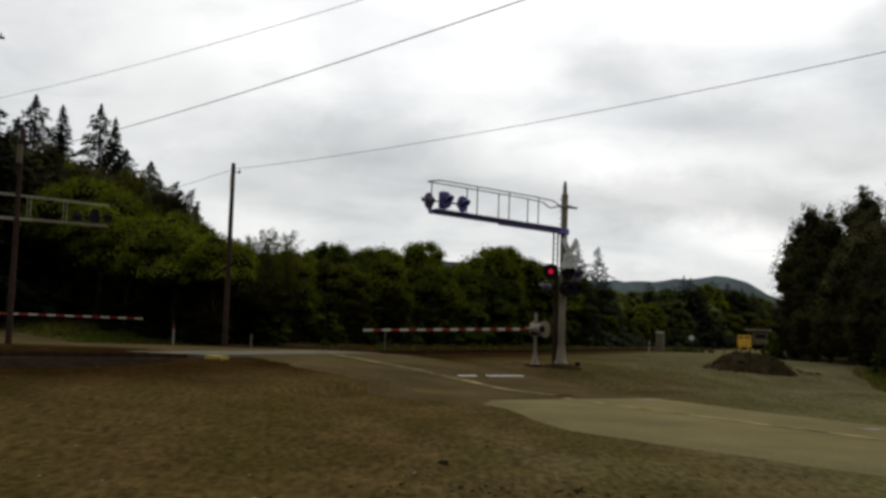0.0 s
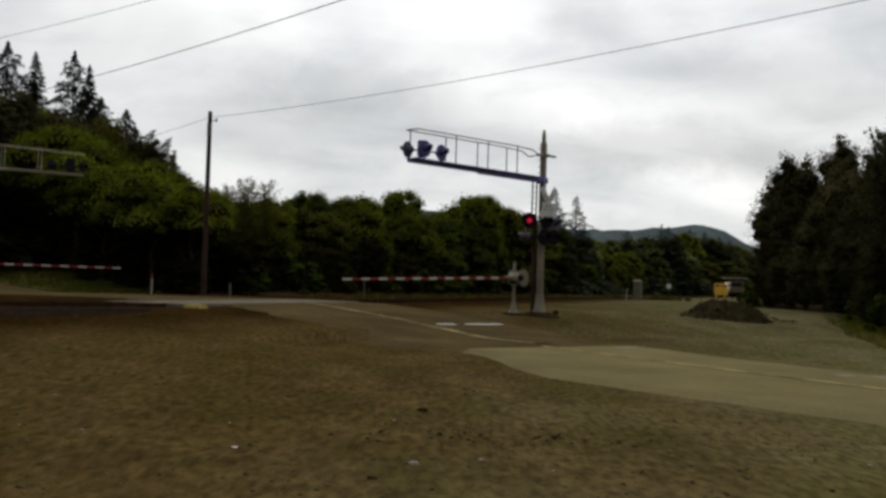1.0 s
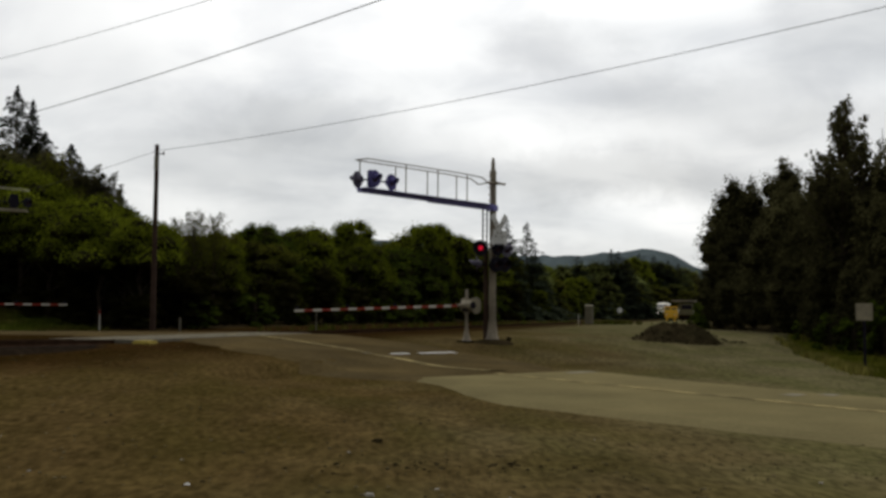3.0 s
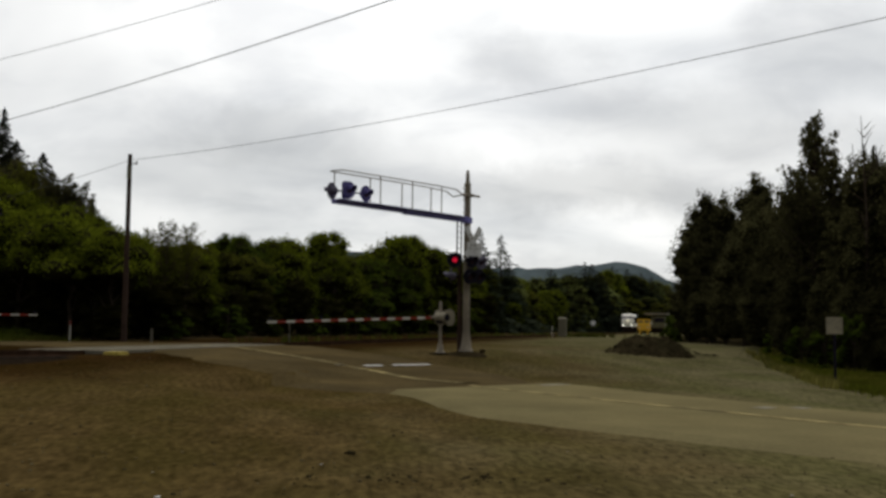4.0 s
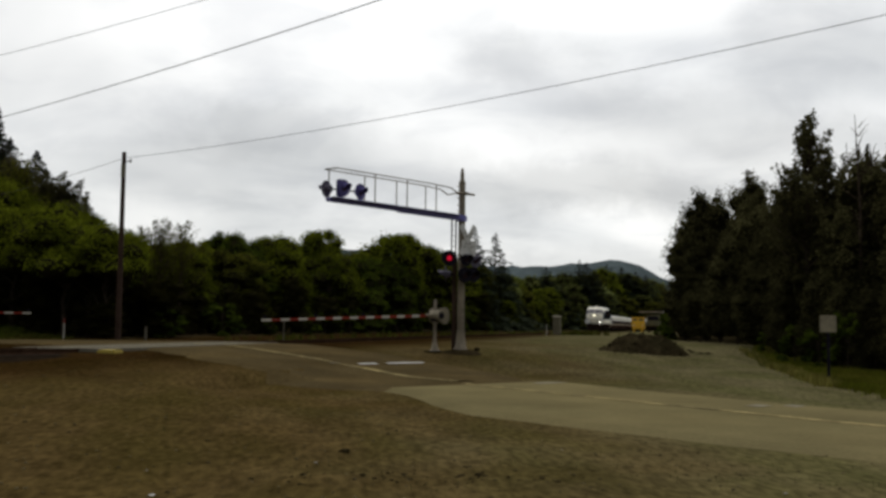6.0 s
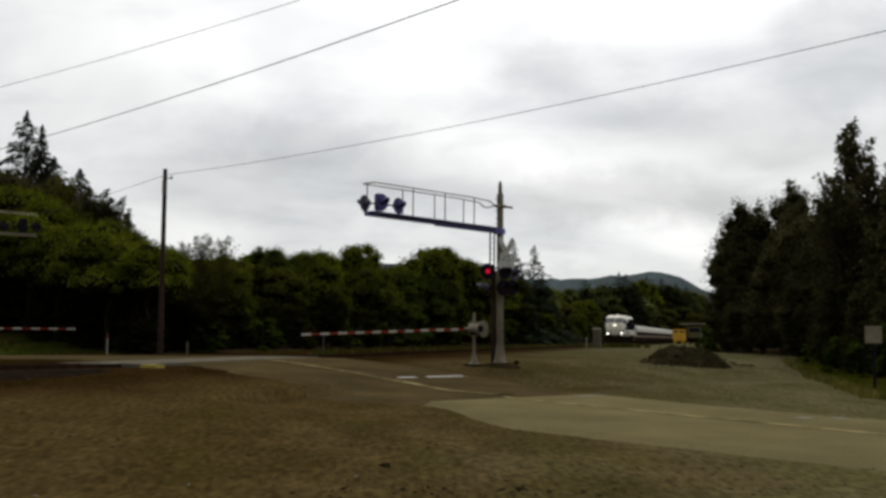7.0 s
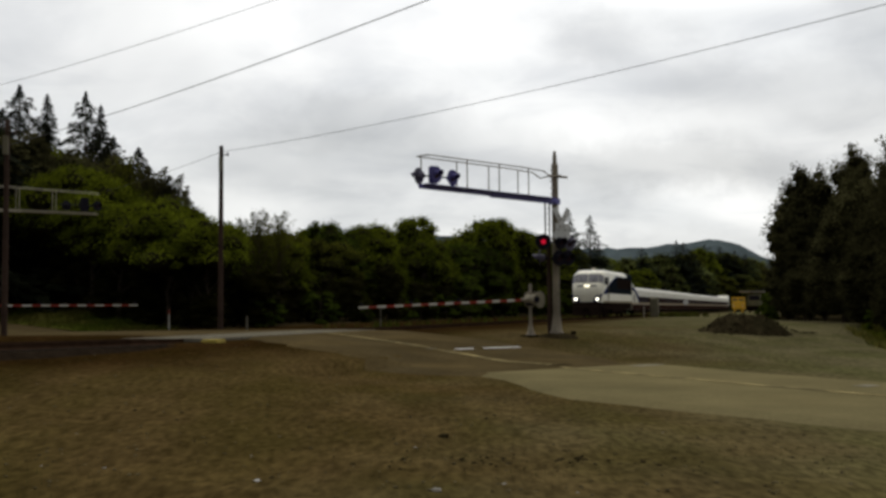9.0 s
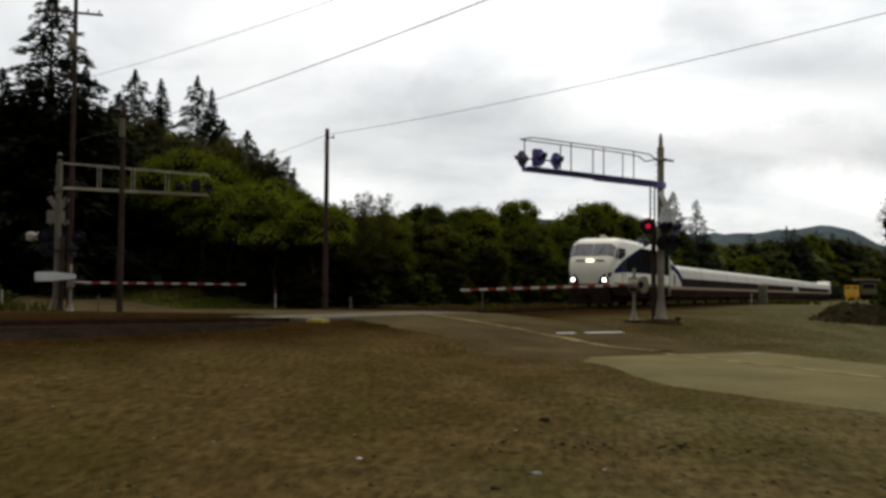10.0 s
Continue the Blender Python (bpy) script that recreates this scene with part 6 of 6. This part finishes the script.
def all_grass():
    g = np.random.default_rng(9)
    # verge at the foot of the grove
    pl = []
    for _ in range(9000):
        az = g.uniform(22.3, 36)
        far = lerp([(17.5, 92), (20, 80), (23, 62), (26, 50), (30, 43), (40, 36)], az) + 2
        near = lerp([(22.3, 58), (23, 50), (24.6, 40), (26.5, 35), (29, 31), (36, 26)], az) + 2.0 * g.normal() * 0.5
        d = near + (far - near) * g.uniform() ** 1.1
        x, y, _ = at_az(az, d)
        pl.append((x, y))
    grass("rough green grass verge at the edge of the grove", pl, 0.2, 1, M_VERGE)
    pl = []
    for _ in range(420):
        az = g.uniform(21.6, 26.0)
        d = lerp([(21.6, 60), (23, 49), (24.6, 39.5), (26.5, 34.5)], az) + g.normal(0, 0.9)
        pl.append(at_az(az, d)[:2])
    grass("pale yellow weeds along the gravel's edge", pl, 0.28, 7, M_PALE_WEEDS)
    pl = []
    for _ in range(3200):
        x, y, _ = lot_place(g)
        if noise.noise((x * 0.25, y * 0.25, 31)) + 0.3 * noise.noise((x, y, 33)) > 0.02 and y < 30:
            pl.append((x, y))
    grass("sparse low dry weeds in the gravel", pl, 0.045, 6, M_WEEDS)
    pl = []
    for _ in range(2600):
        u, k = -g.uniform(28, 88), g.uniform(0.1, 6.0)
        z, x, y = bank_z(u, k)
        pl.append((x, y, z))
    grass("green grass on the bank along the far road", pl, 0.3, 2)
    pl = []
    for _ in range(420):
        u, n = -g.uniform(12, 70), -12.5 - abs(g.normal(0, 3.5))
        pl.append(xy(u, n))
    grass("tall green weeds beside the far signal", pl, 0.55, 3)
    pl = []
    for _ in range(260):
        s, p = g.uniform(62, 170), -3.6 - abs(g.normal(0, 1.5))
        pl.append(on_track(s, p)[:2])
    grass("weeds along the track", pl, 0.4, 4)
    pl = []
    for _ in range(110):
        x, y = g.normal(29.5, 1.6), g.normal(124, 1.2)
        pl.append((x, y))
    grass("tall green weeds beside the signal cabinet", pl, 0.6, 5)


all_grass()


def stones(label, count, place, lo, hi, seed):
    """Loose angular stones, joined."""
    g = np.random.default_rng(seed)
    ring = [(math.cos(k * math.pi / 3), math.sin(k * math.pi / 3)) for k in range(6)]
    octa = np.array([(a, b, 0) for a, b in ring] + [(a * 0.6, b * 0.6, 0.75) for a, b in ring] + [(0, 0, 0.95), (0, 0, -0.6)], float)
    tri = [(k, (k + 1) % 6, 6 + (k + 1) % 6, 6 + k) for k in range(6)] + [(6 + k, 6 + (k + 1) % 6, 12) for k in range(6)] + [((k + 1) % 6, k, 13) for k in range(6)]
    vs, fs = [], []
    for _ in range(count):
        x, y, z = place(g)
        r = lo * (hi / lo) ** (g.uniform() ** 2.2)
        a = g.uniform(0, 6.28)
        q = octa * (1 + g.uniform(-0.22, 0.22, (14, 1))) * np.array([1.2, 0.95, 0.5]) * r
        c, s = math.cos(a), math.sin(a)
        k = len(vs)
        vs += [(x + c * u - s * v, y + s * u + c * v, z + w + 0.15 * r) for u, v, w in q]
        fs += [tuple(i + k for i in f) for f in tri]
    me = bpy.data.meshes.new("stones")
    me.from_pydata(vs, [], fs)
    me.materials.append(M_STONE)
    return tagged(new("stones", me), label, "stones", kind="stuff")


def mound_place(g):
    cx, cy, cz = at_az(16.45, 53.0)
    a, k = g.uniform(0, 6.28), g.uniform() ** 0.6
    k *= 1.12
    return cx + 3.1 * k * math.cos(a), cy + 2.6 * k * math.sin(a), cz + 0.80 * smooth01(0, 1, min(1, max(0, 1 - k) / 0.78)) ** 1.35 - 0.05 * min(k, 1)


stones("loose grey stones scattered over the gravel lot", 2400, lot_place, 0.010, 0.034, 1)


def pale_place(g):
    while True:
        x, y, z = lot_place(g)
        if 7.5 < math.hypot(x, y) < 16:
            return x, y, z


def stone(label, x, y, r, mat, seed):
    g = np.random.default_rng(seed)
    b = Build()
    vs, fs = [], []
    for j in range(5):
        for i in range(9):
            a, e = 2 * math.pi * i / 9, -0.9 + 2.2 * j / 4
            k = r * (1 + 0.25 * g.normal() * 0.6)
            vs.append((k * 1.3 * math.cos(a) * math.cos(e), k * math.sin(a) * math.cos(e), k * 0.6 * math.sin(e)))
    fs = [(j * 9 + i, j * 9 + (i + 1) % 9, (j + 1) * 9 + (i + 1) % 9, (j + 1) * 9 + i) for j in range(4) for i in range(9)] + [tuple(range(8, -1, -1)), tuple(range(36, 45))]
    ob = part("stone", b.add(vs, fs), mat, None, smooth=True, at=pose(x, y, ground_z(x, y) + 0.25 * r))
    tagged(ob, label, "stone", "single stones")


for label, x, y, r, mat in (("dark clod of earth on the gravel", 0.1, 15.1, 0.06, M_DIRT), ("dark clod of earth on the gravel", 1.75, 13.0, 0.04, M_DIRT), ("dark clod of earth on the gravel", -0.38, 9.8, 0.04, M_DIRT),
                            ("small white stone on the gravel", -1.92, 11.3, 0.027, M_SIGNWHITE), ("flat pale stone in the gravel", 0.0, 10.5, 0.04, M_CONCRETE)):
    stone(label, x, y, r, mat, int(x * 100 + 900))
pale = stones("a few pale stones lying on the gravel", 14, pale_place, 0.015, 0.032, 5)
pale.data.materials.clear()
pale.data.materials.append(M_CONCRETE)
clods = stones("small dark clods of earth strewn on the gravel", 80, lambda g: (lambda x, y: (x, y, ground_z(x, y)))(g.normal(1.2, 0.9), g.normal(12.7, 0.45)), 0.015, 0.05, 8)
clods.data.materials.clear()
clods.data.materials.append(M_DIRT)
rubble = stones("rubble on the dark mound", 700, mound_place, 0.02, 0.11, 2)
rubble.data.materials.clear()
rubble.data.materials.append(M_MOUND)


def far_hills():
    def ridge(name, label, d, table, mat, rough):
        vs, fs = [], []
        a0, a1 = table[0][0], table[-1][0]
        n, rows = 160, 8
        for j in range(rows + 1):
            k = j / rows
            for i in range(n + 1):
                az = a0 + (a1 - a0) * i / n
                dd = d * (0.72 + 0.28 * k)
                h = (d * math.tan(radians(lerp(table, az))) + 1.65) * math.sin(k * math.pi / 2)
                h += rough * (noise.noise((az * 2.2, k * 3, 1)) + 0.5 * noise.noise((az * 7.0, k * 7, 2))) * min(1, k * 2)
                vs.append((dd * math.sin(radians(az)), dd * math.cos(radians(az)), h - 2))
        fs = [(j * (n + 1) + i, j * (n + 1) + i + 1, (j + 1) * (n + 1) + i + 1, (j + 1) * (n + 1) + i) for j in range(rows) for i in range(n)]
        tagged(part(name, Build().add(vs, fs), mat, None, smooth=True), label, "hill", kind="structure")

    ridge("backdrop", "forested hills far beyond the railway, blue-green with haze in the colour", 2400, [(-40, 2.6), (-12, 3.4), (-8, 3.6), (-2, 3.8), (1.3, 4.1), (4, 3.75), (7, 3.35), (9.3, 3.2), (11, 3.24), (12.4, 3.34), (13.6, 3.5), (14.9, 3.62), (15.8, 3.5), (16.25, 3.36), (16.7, 3.16), (17.4, 2.7), (18, 2.45), (19, 2.1), (30, 1.6), (45, 1.5)], M_HILL, 8)


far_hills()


# ---- movement ----
FRONT_AT_END, SPEED = 74.7, 33.9             # metres along the track of the train's front at 10 s; metres a second


def motions():
    for ob, back, length in TRAIN:
        rows = []
        for i in range(21):
            t = i * 0.5
            s = FRONT_AT_END + SPEED * (10.0 - t) + back
            x0, y0, a0 = on_track(s)
            x1, y1, a1 = on_track(s + length)
            yaw = math.degrees(math.atan2(y0 - y1, x0 - x1))
            rows.append((t, pose(x0, y0, RAIL_Z + 0.01, 0, 0, yaw)))
        walk(ob, rows)


motions()
